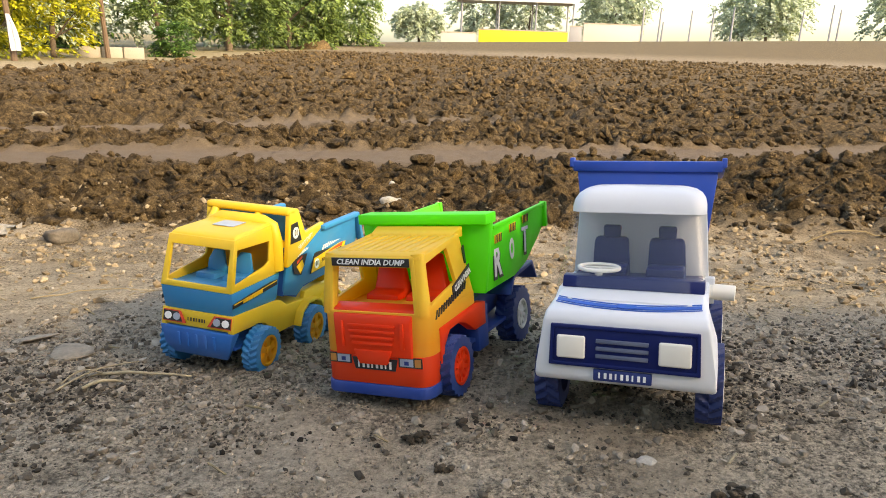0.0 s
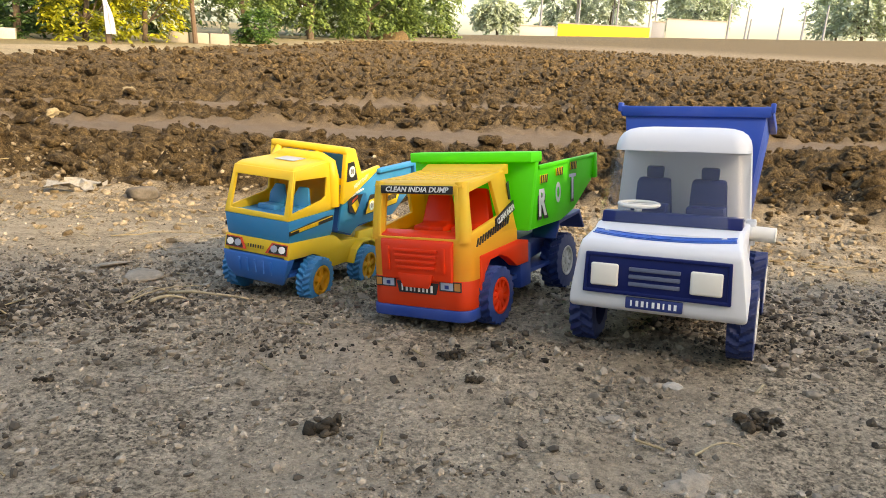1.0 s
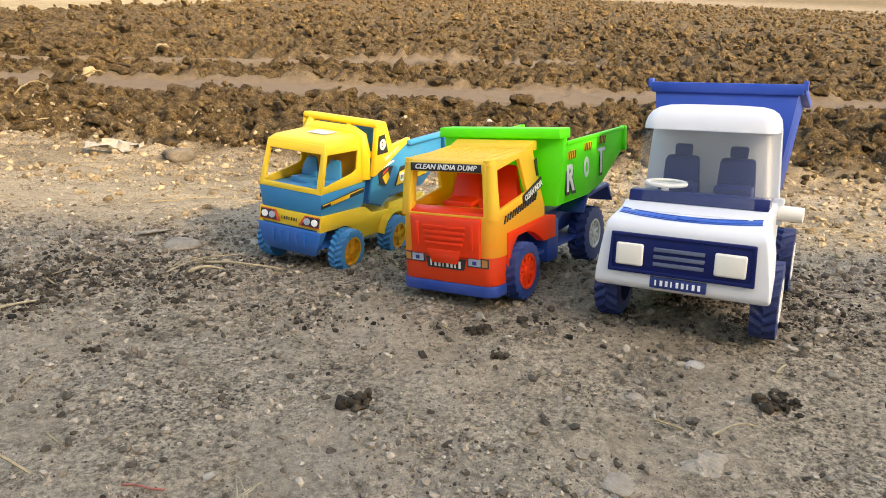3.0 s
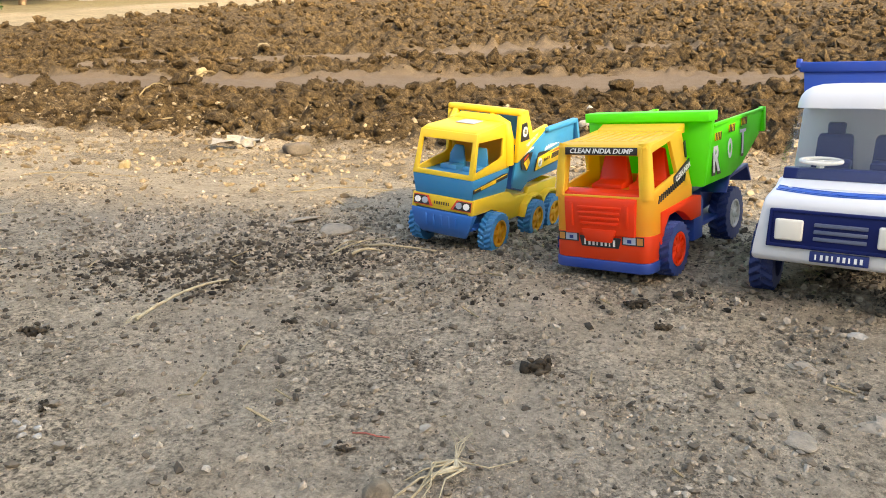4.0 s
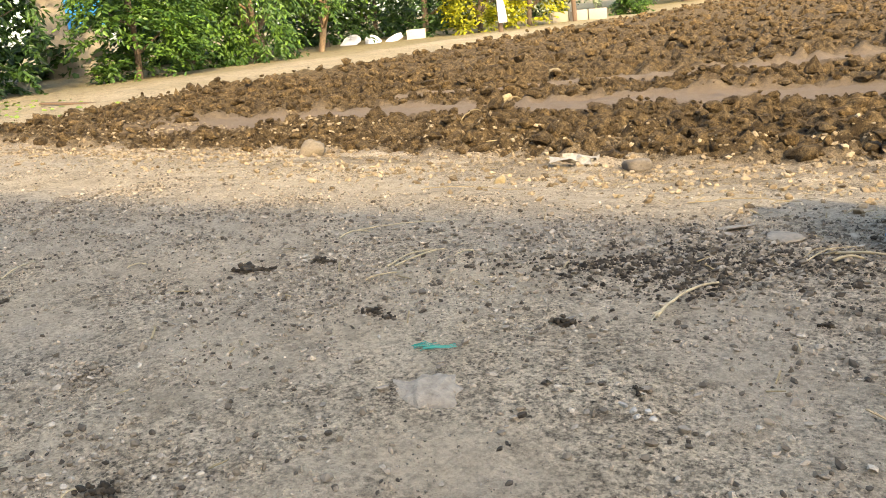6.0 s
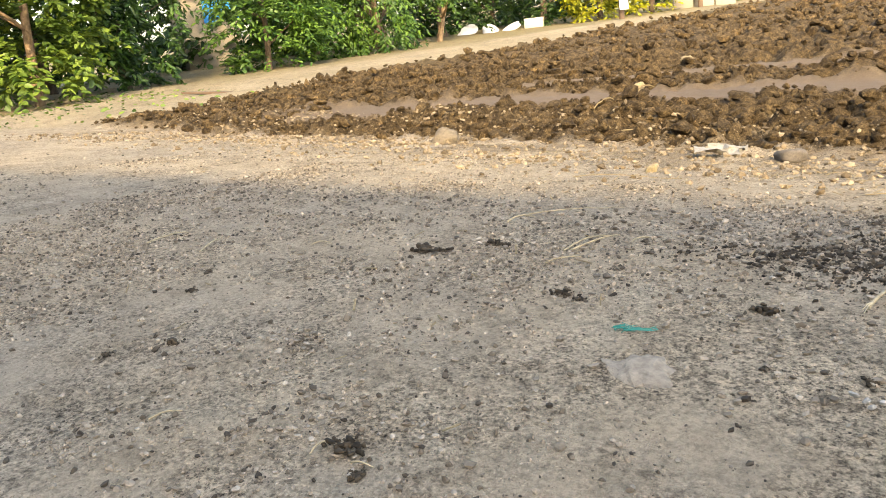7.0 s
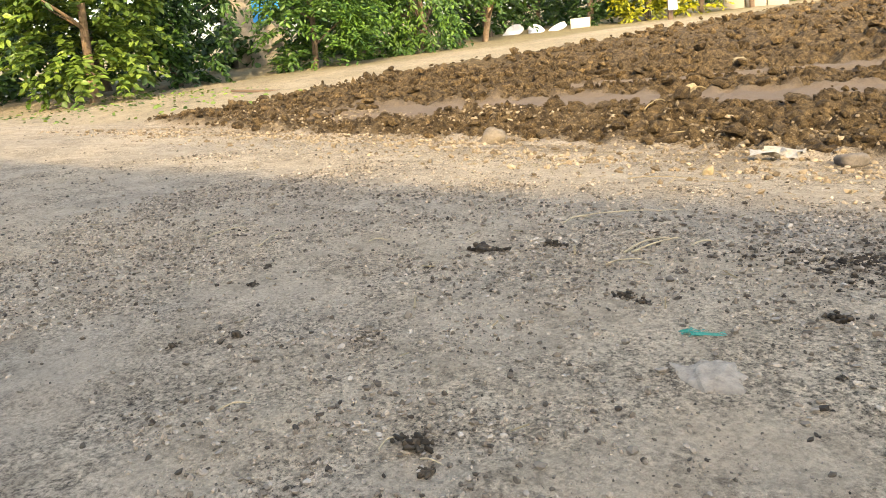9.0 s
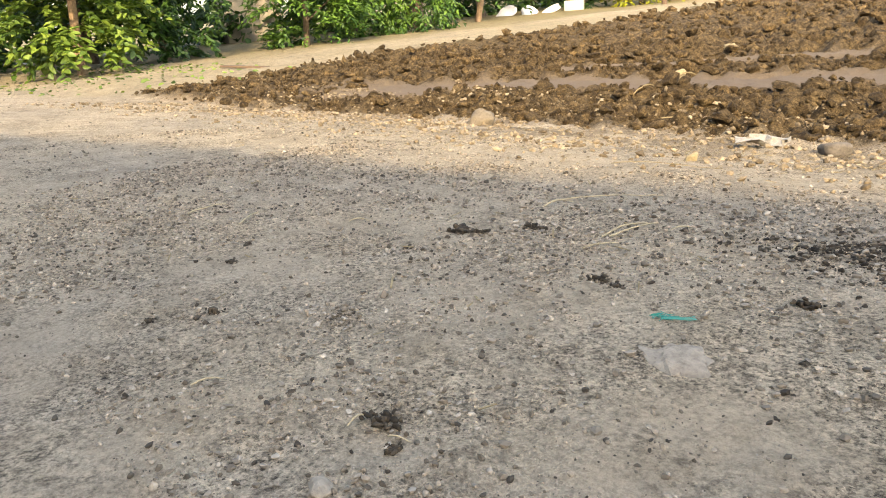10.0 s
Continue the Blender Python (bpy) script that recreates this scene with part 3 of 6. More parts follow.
def field_clods():
    rng = np.random.default_rng(3)
    sets = []

    def ridge_keep(x, y):
        return field_mask(x, y) * (1 - smooth(0.2, 0.7, strips(x, y)))
    # the broken bank nearest the yard
    x, y = scatter(rng, 26000, -5.2, 3.0, 1.45, 3.9, ridge_keep)
    s = 0.003 + 0.012 * rng.uniform(0, 1, len(x)) ** 3
    sets.append(rough_lumps(rng, ICO1, np.stack([x, y, ground_z(x, y) + s * 0.4], 1), s, 0.85, 0.25))
    x, y = scatter(rng, 5200, -5.2, 3.0, 1.45, 3.9, ridge_keep)
    s = 0.008 + 0.024 * rng.uniform(0, 1, len(x)) ** 3
    sets.append(rough_lumps(rng, ICO2, np.stack([x, y, ground_z(x, y) + s * 0.3], 1), s, 0.8, 0.2))
    x, y = scatter(rng, 300, -4.8, 2.6, 1.75, 3.8, ridge_keep)
    s = rng.uniform(0.018, 0.036, len(x))
    sets.append(rough_lumps(rng, ICO3, np.stack([x, y, ground_z(x, y) + s * 0.05], 1), s, 0.75, 0.10))
    # the rest, smaller pieces further off
    x, y = scatter(rng, 9000, -5.4, 6.5, 3.4, 8.5, ridge_keep)
    s = 0.010 + 0.035 * rng.uniform(0, 1, len(x)) ** 2
    sets.append(rough_lumps(rng, ICO1, np.stack([x, y, ground_z(x, y) + s * 0.3], 1), s, 0.8, 0.2))
    x, y = scatter(rng, 11000, -5.6, 14, 8, 26, ridge_keep)
    s = 0.018 + 0.05 * rng.uniform(0, 1, len(x)) ** 2
    sets.append(rough_lumps(rng, ICO1, np.stack([x, y, ground_z(x, y) + s * 0.3], 1), s, 0.8, 0.2))
    stuff_mesh("soil_clods", sets, SOIL, "dark brown broken clods of ploughed soil", "soil")
    # fine broken soil along the foot of the bank
    x, y = scatter(rng, 42000, -4.2, 2.0, 0.92, 2.3, lambda a, b: (0.12 + np.clip((b - 0.95) * 0.9, 0, 1)) * (0.35 + vnoise(a * 6, b * 6, 48)))
    s = 0.0014 + 0.0085 * rng.uniform(0, 1, len(x)) ** 5
    feet = [rough_lumps(rng, ICO1, np.stack([x, y, ground_z(x, y) + s * 0.3], 1), s, 0.75, 0.22)]
    stuff_mesh("soil_crumbs", feet, FOOT, "tan broken crumbs of soil along the bank", "soil")


field_clods()


def crumbs():
    rng = np.random.default_rng(5)

    def dense(x, y):
        band = np.exp(-((y - 0.72 - 0.12 * x) / 0.2) ** 2)
        patch = vnoise(x * 5, y * 5, 41)
        return np.clip(0.10 + 0.85 * band * smooth(-1.6, -0.4, x) + 0.5 * smooth(0.55, 0.8, patch), 0, 1)
    x, y = scatter(rng, 64000, -2.3, 0.75, 0.05, 1.3, dense)
    s = (0.0007 + 0.0030 * rng.uniform(0, 1, len(x)) ** 5) * (1 + 0.35 * np.exp(-((y - 0.75) / 0.2) ** 2))
    sets = [rough_lumps(rng, ICO1, np.stack([x, y, ground_z(x, y) + s * 0.3], 1), s, 0.75, 0.2)]
    x, y = scatter(rng, 1500, -6.0, 2.0, 0.2, 1.7, lambda a, b: 0.9)
    s = 0.0013 + 0.004 * rng.uniform(0, 1, len(x)) ** 5
    sets.append(rough_lumps(rng, ICO1, np.stack([x, y, ground_z(x, y) + s * 0.3], 1), s, 0.7, 0.2))
    # grit all over the trodden ground, thicker in patches

    def gritty(x, y):
        return np.clip((0.45 * vnoise(x * 5, y * 5, 43) + 0.30 * vnoise(x * 17, y * 17, 44) + 0.25 * vnoise(x * 47, y * 47, 45) - 0.44) * 4, 0.10, 1)
    x, y = scatter(rng, 140000, -1.7, 0.6, -0.05, 0.95, gritty)
    s = 0.0006 + 0.0024 * rng.uniform(0, 1, len(x)) ** 4
    sets.append(rough_lumps(rng, ICO1, np.stack([x, y, ground_z(x, y) + s * 0.25], 1), s, 0.8, 0.25))
    stuff_mesh("earth_crumbs", sets, CRUMB, "grey brown crumbs and grit on trodden earth", "grit")
    # dark loose grit round the toys; it also deepens the shade under them

    def round_toys(x, y):
        band = np.exp(-((y - 0.70 - 0.10 * x) / 0.10) ** 4) * smooth(-0.75, -0.35, x) * (1 - smooth(0.32, 0.5, x))
        near = np.exp(-(((x + 0.44) / 0.12) ** 2 + ((y - 0.60) / 0.07) ** 2))
        return np.clip((0.75 * band + 0.8 * near) * smooth(0.30, 0.62, 0.6 * vnoise(x * 9, y * 9, 46) + 0.4 * vnoise(x * 31, y * 31, 47)), 0, 1)
    x, y = scatter(rng, 90000, -0.85, 0.55, 0.42, 0.98, round_toys)
    s = 0.0007 + 0.0028 * rng.uniform(0, 1, len(x)) ** 5
    stuff_mesh("dark_grit", [rough_lumps(rng, ICO1, np.stack([x, y, ground_z(x, y) + s * 0.3], 1), s, 0.75, 0.25)], DARKGRIT, "dark loose grit on the earth round the toys", "grit")
    # short bits of chaff
    x, y = scatter(rng, 2600, -2.8, 1.2, 0.1, 1.8, lambda a, b: 0.12 + 0.75 * smooth(0.8, 1.1, b))
    n = len(x)
    a, ln = rng.uniform(0, 6.28, n), rng.uniform(0.005, 0.022, n)
    w = rng.uniform(0.0005, 0.0011, n)
    dx, dy = np.cos(a) * ln / 2, np.sin(a) * ln / 2
    px, py = -np.sin(a) * w, np.cos(a) * w
    z = ground_z(x, y) + 0.003
    lift = rng.uniform(-0.003, 0.003, n)
    c = [np.stack([x - dx + px, y - dy + py, z - lift], 1), np.stack([x - dx - px, y - dy - py, z - lift], 1), np.stack([x + dx - px, y + dy - py, z + lift], 1), np.stack([x + dx + px, y + dy + py, z + lift], 1)]
    c += [p + np.array([0, 0, 0.0008]) for p in c]
    v = np.stack(c, 1).reshape(-1, 3)
    q = np.array([[0, 3, 2, 1], [4, 5, 6, 7], [0, 1, 5, 4], [1, 2, 6, 5], [2, 3, 7, 6], [3, 0, 4, 7]])
    f = (q[None] + (np.arange(n) * 8)[:, None, None]).reshape(-1, 4)
    stuff_mesh("chaff", [(v, f)], STALK, "short dry bits of straw chaff on earth", "chaff")


crumbs()


# ---- trees ----
def leaves_mesh(name, rng, centres, per, spread, length, width, mat, droop=0.3, axis=None):
    """Sprays of leaves: each grows outwards from its centre, bends down, and carries leaves on both sides."""
    m = len(centres)
    if axis is None:
        axis = np.array([centres[:, 0].mean() + 2.0, centres[:, 1].mean()])
    away = np.concatenate([centres[:, :2] - axis, np.full((m, 1), 0.1)], 1)
    away = away / (np.linalg.norm(away, axis=1, keepdims=True) + 1e-6) + rng.normal(0, 0.45, (m, 3))
    away[:, 2] -= droop * 0.5
    away /= np.linalg.norm(away, axis=1, keepdims=True)
    reach = spread * rng.uniform(1.6, 3.2, m)
    n = m * per
    c, d0, r = np.repeat(centres, per, 0), np.repeat(away, per, 0), np.repeat(reach, per)[:, None]
    u = np.tile(np.linspace(0.1, 1.0, per), m)[:, None]
    hand = np.tile(np.where(np.arange(per) % 2 == 0, 1.0, -1.0), m)[:, None]
    pos = c + d0 * r * u - np.array([0, 0, 1.0]) * (0.25 + droop * 0.5) * r * u ** 2 + rng.normal(0, 0.12, (n, 3)) * spread
    across = np.cross(d0, np.array([0, 0, 1.0]))
    across /= np.linalg.norm(across, axis=1, keepdims=True) + 1e-6
    d = d0 * 0.55 + hand * across * 0.85 + rng.normal(0, 0.28, (n, 3)) + np.array([0, 0, -0.15 - 0.5 * droop])
    d /= np.linalg.norm(d, axis=1, keepdims=True)
    side = np.cross(d, rng.normal(0, 0.35, (n, 3)) + np.array([0.25, -0.25, 1.0]))
    side /= np.linalg.norm(side, axis=1, keepdims=True) + 1e-6
    up = np.cross(side, d)
    ln = (length * rng.uniform(0.6, 1.25, n))[:, None]
    w = (width * rng.uniform(0.7, 1.2, n))[:, None]
    b = pos
    m1, m2 = pos + d * ln * 0.35, pos + d * ln * 0.72 - up * ln * 0.04
    tip = pos + d * ln - up * ln * 0.14
    v = np.stack([b, m1 + side * w * 0.5 + up * w * 0.12, m2 + side * w * 0.4 + up * w * 0.1, tip, m2 - side * w * 0.4 + up * w * 0.1, m1 - side * w * 0.5 + up * w * 0.12], 1).reshape(-1, 3)
    q = np.array([[0, 1, 2, 3], [0, 3, 4, 5]])
    f = (q[None] + (np.arange(n) * 6)[:, None, None]).reshape(-1, 4)
    me = bpy.data.meshes.new(name)
    me.vertices.add(len(v))
    me.vertices.foreach_set("co", v.ravel())
    me.loops.add(f.size)
    me.loops.foreach_set("vertex_index", f.ravel())
    me.polygons.add(len(f))
    me.polygons.foreach_set("loop_start", np.arange(len(f)) * 4)
    me.update(calc_edges=True)
    me.materials.append(mat)
    return me


def limb(rng, start, direction, length, steps=6, wander=0.12, lift=0.05):
    p, d, pts = Vector(start), Vector(direction).normalized(), [Vector(start)]
    for _ in range(steps):
        d = (d + Vector((rng.normal(0, wander), rng.normal(0, wander), rng.normal(lift, wander * 0.5)))).normalized()
        p = p + d * (length / steps)
        pts.append(p.copy())
    return pts


def tree(name, seed, x, y, height, radius, low, leaf, bark, clumps, per, length, width, label, lean=(0, 0), trunk_r=0.06, spread=0.11, category="tree", droop=0.3):
    """A tapered trunk with limbs and a crown of many leaves in uneven clumps."""
    rng = np.random.default_rng(seed)
    z0 = float(base_z(x, y))
    t = root(name, pose(x, y, z0 - 0.03), label, category)
    bm = bmesh.new()
    trunk = limb(rng, (0, 0, 0), (lean[0], lean[1], 1.0), height * 0.85, 8, 0.07, 0.02)
    tube(bm, trunk, trunk_r, 10, trunk_r * 0.25)
    tips = [trunk[-1]]
    for i in range(9):
        k = int(rng.integers(1, 7))
        a = rng.uniform(0, 6.28)
        pts = limb(rng, trunk[k], (math.cos(a), math.sin(a), 0.55), radius * rng.uniform(0.7, 1.1), 5, 0.2, 0.06)
        tube(bm, pts, trunk_r * (0.5 - 0.04 * k), 6, trunk_r * 0.08)
        tips += pts[2:]
    part("trunk", bm, bark, t, angle=80)
    cs = []
    clumps = int(clumps * 1.8)
    while len(cs) < clumps:
        if rng.uniform() < 0.25:
            q = tips[int(rng.integers(0, len(tips)))]
            c = np.array(q[:]) + rng.normal(0, radius * 0.15, 3)
        else:
            a, r = rng.uniform(0, 6.28), radius * rng.uniform(0.25, 1.0) ** 0.5
            h = rng.uniform(0, 1)
            lobes = 0.72 + 0.28 * math.sin(3 * a + seed) * math.cos(5 * h + seed)
            prof = (0.55 + 0.75 * math.sin(math.pi * min(1, h * 0.9 + 0.12))) * lobes
            c = np.array([r * prof * math.cos(a) + lean[0] * h * height * 0.5, r * prof * math.sin(a) + lean[1] * h * height * 0.5, low + h * (height - low)])
        hole = noise.noise(Vector(c) * (1.9 / radius ** 0.6) + Vector((seed * 3.7, 0, 0)))
        if c[2] > low * 0.8 and c[2] > 0.05 and hole > -0.08:
            cs.append(c)
    ob = new("crown", leaves_mesh("crown", rng, np.array(cs), per, spread, length, width, leaf, droop, np.zeros(2)))
    ob.parent = t
    return t


tree("tree", 1, -8.0, 2.70, 3.4, 0.75, 0.16, LEAF_A, BARKL, 420, 16, 0.088, 0.05, "broad-leaved young tree with pale green leaves to the ground", trunk_r=0.05)
tree("tree", 2, -9.4, 2.1, 3.2, 0.9, 0.15, LEAF_B, BARK, 260, 14, 0.08, 0.04, "dark green bushy tree at the yard's edge")
tree("tree", 3, -8.7, 3.95, 3.3, 0.72, 0.08, LEAF_B, BARK, 330, 16, 0.085, 0.036, "dark green bushy tree with drooping leaves", trunk_r=0.05, droop=0.7)
tree("tree", 24, -8.2, 5.55, 3.0, 0.66, 0.04, LEAF_C, BARK, 420, 16, 0.075, 0.032, "fresh green bushy tree with feathery leaves", trunk_r=0.04)
tree("tree", 5, -9.9, 3.6, 3.4, 0.8, 0.5, LEAF_B, BARK, 220, 14, 0.08, 0.035, "dark green tree behind the row")
tree("tree", 6, -8.7, 6.90, 3.3, 0.66, 0.05, LEAF_C, BARKL, 420, 16, 0.08, 0.032, "green tree with slanting pale trunk and hanging leaves", lean=(-0.15, -0.35), trunk_r=0.05, droop=0.8)
tree("tree", 7, -8.3, 7.60, 3.4, 0.62, 0.05, LEAF_C, BARKL, 280, 16, 0.085, 0.032, "fresh green tree hung with long leaves", trunk_r=0.045, droop=1.0)
tree("tree", 8, -9.5, 8.8, 4.6, 1.1, 0.9, LEAF_B, BARK, 300, 14, 0.09, 0.04, "old tree with a thick dark trunk", trunk_r=0.17)
tree("tree", 9, -9.0, 9.7, 3.8, 0.9, 0.75, LEAF_C, BARKL, 240, 14, 0.085, 0.04, "slender tree with a forked pale trunk", lean=(0.1, 0.25), trunk_r=0.055)
tree("tree", 10, -10.2, 11.2, 4.0, 1.2, 0.2, LEAF_B, BARK, 300, 14, 0.095, 0.042, "dark green tree over a pile of white sacks", trunk_r=0.09)
tree("tree", 11, -9.0, 12.9, 3.6, 0.9, 0.1, LEAF_B, BARK, 260, 14, 0.09, 0.042, "dark green dense tree by the path", trunk_r=0.07)
tree("tree", 12, -7.9, 13.2, 3.6, 0.95, 0.15, LEAF_D, BARK, 320, 14, 0.095, 0.05, "yellow-green leafy tree beside a pole", trunk_r=0.06)
tree("tree", 13, -7.7, 15.0, 3.4, 0.8, 0.15, LEAF_D, BARK, 260, 14, 0.1, 0.05, "yellow-green leafy tree in sunlight", trunk_r=0.06)
tree("bush", 14, -6.3, 17.6, 0.75, 0.42, 0.05, LEAF_C, BARK, 130, 14, 0.08, 0.035, "low fresh green bush at the field's edge", trunk_r=0.015, spread=0.07, category="bush")
tree("tree", 15, -7.6, 20.5, 4.2, 1.2, 0.9, LEAF_FAR, BARK, 260, 24, 0.12, 0.06, "open green tree with a dark trunk", trunk_r=0.09, spread=0.17)
tree("tree", 16, -7.4, 26.0, 5.0, 2.1, 0.5, LEAF_FAR, BARK, 420, 26, 0.14, 0.075, "large green tree shading the field's edge", trunk_r=0.13, spread=0.22)
tree("tree", 17, -6.6, 31.5, 5.2, 2.7, 0.2, LEAF_FAR, BARK, 620, 24, 0.15, 0.08, "large rounded green tree at the field's edge", trunk_r=0.15, spread=0.24)
tree("tree", 18, -9.5, 33.0, 6.0, 2.4, 0.4, LEAF_HAZE, BARK, 340, 24, 0.18, 0.1, "tall tree behind the row, paled for haze", trunk_r=0.15, spread=0.28)
tree("tree", 23, -5.6, 38.0, 4.6, 2.4, 0.1, LEAF_FAR, BARK, 460, 24, 0.17, 0.09, "rounded green tree at the field's far corner", trunk_r=0.12, spread=0.26)
tree("tree", 19, -10.6, 8.3, 3.8, 1.0, 0.5, LEAF_B, BARK, 220, 12, 0.1, 0.05, "dark green tree behind the row", spread=0.16)
tree("tree", 20, -11.5, 14.5, 4.0, 1.4, 0.4, LEAF_B, BARK, 240, 12, 0.12, 0.06, "dark green tree behind the row", spread=0.2)
tree("tree", 21, -10.5, 19.0, 4.0, 1.4, 0.4, LEAF_HAZE, BARK, 220, 24, 0.14, 0.07, "tree beyond the yard, greyed for haze", spread=0.2)
tree("tree", 22, -12.0, 26.0, 5.0, 2.0, 0.4, LEAF_HAZE, BARK, 240, 24, 0.18, 0.1, "tree beyond the yard, greyed for haze", spread=0.26)


def thicket():
    """Added dark leaves that close the row of trees behind and shade its gaps."""
    rng = np.random.default_rng(77)
    n = 3000
    y = rng.uniform(-6, 26, n)
    c = np.stack([-11.6 + rng.normal(0, 0.45, n) - 0.02 * y, y, rng.uniform(0, 1, n) ** 1.3 * (2.4 + 0.9 * np.sin(y * 1.3)) - 0.1], 1)
    ob = new("thicket", leaves_mesh("thicket", rng, c, 12, 0.16, 0.17, 0.09, LEAF_B))
    tagged(ob, "added dark leaves behind the trees, for shade in the gaps", "thicket", kind="stuff")


thicket()


def fallen_leaves():
    rng = np.random.default_rng(91)
    x, y = scatter(rng, 1500, -8.6, -4.6, 0.2, 3.6, lambda a, b: np.clip((-5.0 - a) / 2.2, 0.05, 1) * vnoise(a * 2.3, b * 2.3, 92))
    c = np.stack([x, y, ground_z(x, y) + 0.012], 1)
    ob = new("fallen_leaves", leaves_mesh("fallen_leaves", rng, c, 1, 0.01, 0.05, 0.026, LEAF_A, 0.0))
    tagged(ob, "yellow-green fallen leaves on the bare earth", "leaves", kind="stuff")


fallen_leaves()
# distant trees; their haze is only in the leaf colour
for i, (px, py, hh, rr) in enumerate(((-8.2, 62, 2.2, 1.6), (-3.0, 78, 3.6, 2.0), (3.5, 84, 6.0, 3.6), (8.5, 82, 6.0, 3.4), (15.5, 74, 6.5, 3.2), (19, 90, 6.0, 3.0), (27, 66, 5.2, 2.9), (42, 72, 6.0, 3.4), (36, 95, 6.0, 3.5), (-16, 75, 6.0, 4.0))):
    tree("tree", 40 + i, px, py, hh, rr, 0.7, LEAF_HAZE, BARK, 230, 30, 0.26, 0.15, "distant tree with haze in its leaf colour", trunk_r=0.14, spread=0.42)

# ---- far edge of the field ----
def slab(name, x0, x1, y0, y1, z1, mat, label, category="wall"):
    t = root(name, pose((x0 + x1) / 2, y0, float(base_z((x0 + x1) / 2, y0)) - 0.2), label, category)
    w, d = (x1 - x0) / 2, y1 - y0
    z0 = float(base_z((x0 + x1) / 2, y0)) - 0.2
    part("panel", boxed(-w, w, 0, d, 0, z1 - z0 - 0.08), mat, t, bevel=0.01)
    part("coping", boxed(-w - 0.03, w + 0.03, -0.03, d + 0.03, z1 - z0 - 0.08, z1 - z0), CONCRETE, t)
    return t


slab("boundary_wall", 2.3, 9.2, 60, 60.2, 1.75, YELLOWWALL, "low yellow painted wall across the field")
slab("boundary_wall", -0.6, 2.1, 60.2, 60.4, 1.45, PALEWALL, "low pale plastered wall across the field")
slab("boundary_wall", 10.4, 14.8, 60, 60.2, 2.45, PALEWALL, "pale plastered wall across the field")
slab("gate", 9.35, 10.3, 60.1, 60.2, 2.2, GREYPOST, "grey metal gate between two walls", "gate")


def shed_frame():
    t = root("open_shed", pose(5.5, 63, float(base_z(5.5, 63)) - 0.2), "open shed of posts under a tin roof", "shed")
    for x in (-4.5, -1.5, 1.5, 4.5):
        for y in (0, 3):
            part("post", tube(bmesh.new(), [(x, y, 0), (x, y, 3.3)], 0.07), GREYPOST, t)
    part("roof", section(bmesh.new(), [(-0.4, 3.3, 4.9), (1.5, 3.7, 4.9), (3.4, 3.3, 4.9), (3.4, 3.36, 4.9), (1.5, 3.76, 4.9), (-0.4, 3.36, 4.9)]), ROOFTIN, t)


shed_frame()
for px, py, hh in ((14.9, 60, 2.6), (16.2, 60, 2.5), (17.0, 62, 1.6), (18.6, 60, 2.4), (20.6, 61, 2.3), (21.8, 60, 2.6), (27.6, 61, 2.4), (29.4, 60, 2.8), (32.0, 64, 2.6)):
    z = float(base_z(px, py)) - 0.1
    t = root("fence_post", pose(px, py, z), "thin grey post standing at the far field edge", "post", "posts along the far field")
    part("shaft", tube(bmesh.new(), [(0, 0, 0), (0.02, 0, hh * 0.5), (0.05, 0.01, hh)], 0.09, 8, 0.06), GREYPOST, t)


# ---- along the path ----
def cloth_on_pole():
    x, y = -7.0, 12.4
    z = float(base_z(x, y)) - 0.05
    t = root("wooden_pole", pose(x, y, z), "leaning wooden pole by the path", "pole")
    part("shaft", tube(bmesh.new(), [(0.0, 0, 0), (-0.02, 0, 0.6), (-0.10, 0, 1.5), (-0.16, 0, 2.2)], 0.05, 8, 0.04), WOODPOST, t)
    c = root("cloth", pose(x + 0.12, y - 0.1, z + 0.16), "white cloth hanging from a wooden pole", "cloth")
    bm = bmesh.new()
    rows = []
    for i in range(9):
        v = i / 8
        w = 0.03 + 0.06 * math.sin(min(1, v * 1.3) * 1.5)
        rows.append([bm.verts.new(((u / 6 - 0.5) * 2 * w - 0.10 * (1 - v), 0.02 * math.sin(u * 2.1 + v * 4) - 0.01, 0.62 - 0.56 * v)) for u in range(7)])
    for a, b in zip(rows, rows[1:]):
        for u in range(6):
            bm.faces.new((a[u], a[u + 1], b[u + 1], b[u]))
    g = bmesh.ops.solidify(bm, geom=bm.faces[:], thickness=0.012)
    part("fold", bm, CLOTH, c, angle=80)


cloth_on_pole()
POLE = root("wooden_pole", pose(-6.9, 15.6, float(base_z(-6.9, 15.6)) - 0.05), "dark leaning wooden pole by a low wall", "pole")
part("shaft", tube(bmesh.new(), [(0, 0, 0), (-0.05, 0, 0.8), (-0.13, 0, 2.4)], 0.055, 8, 0.045), WOODPOST, POLE)


def parapet():
    x, y = -6.7, 15.9
    t = root("low_wall", pose(x, y, float(base_z(x, y)) - 0.05, 0, 0, 28), "low pale concrete wall in blocks by the path", "wall")
    for i in range(3):
        part("block", boxed(-0.85 + i * 0.42, -0.45 + i * 0.42, 0, 0.16, 0, 0.27), CONCRETE, t, bevel=0.02)


parapet()


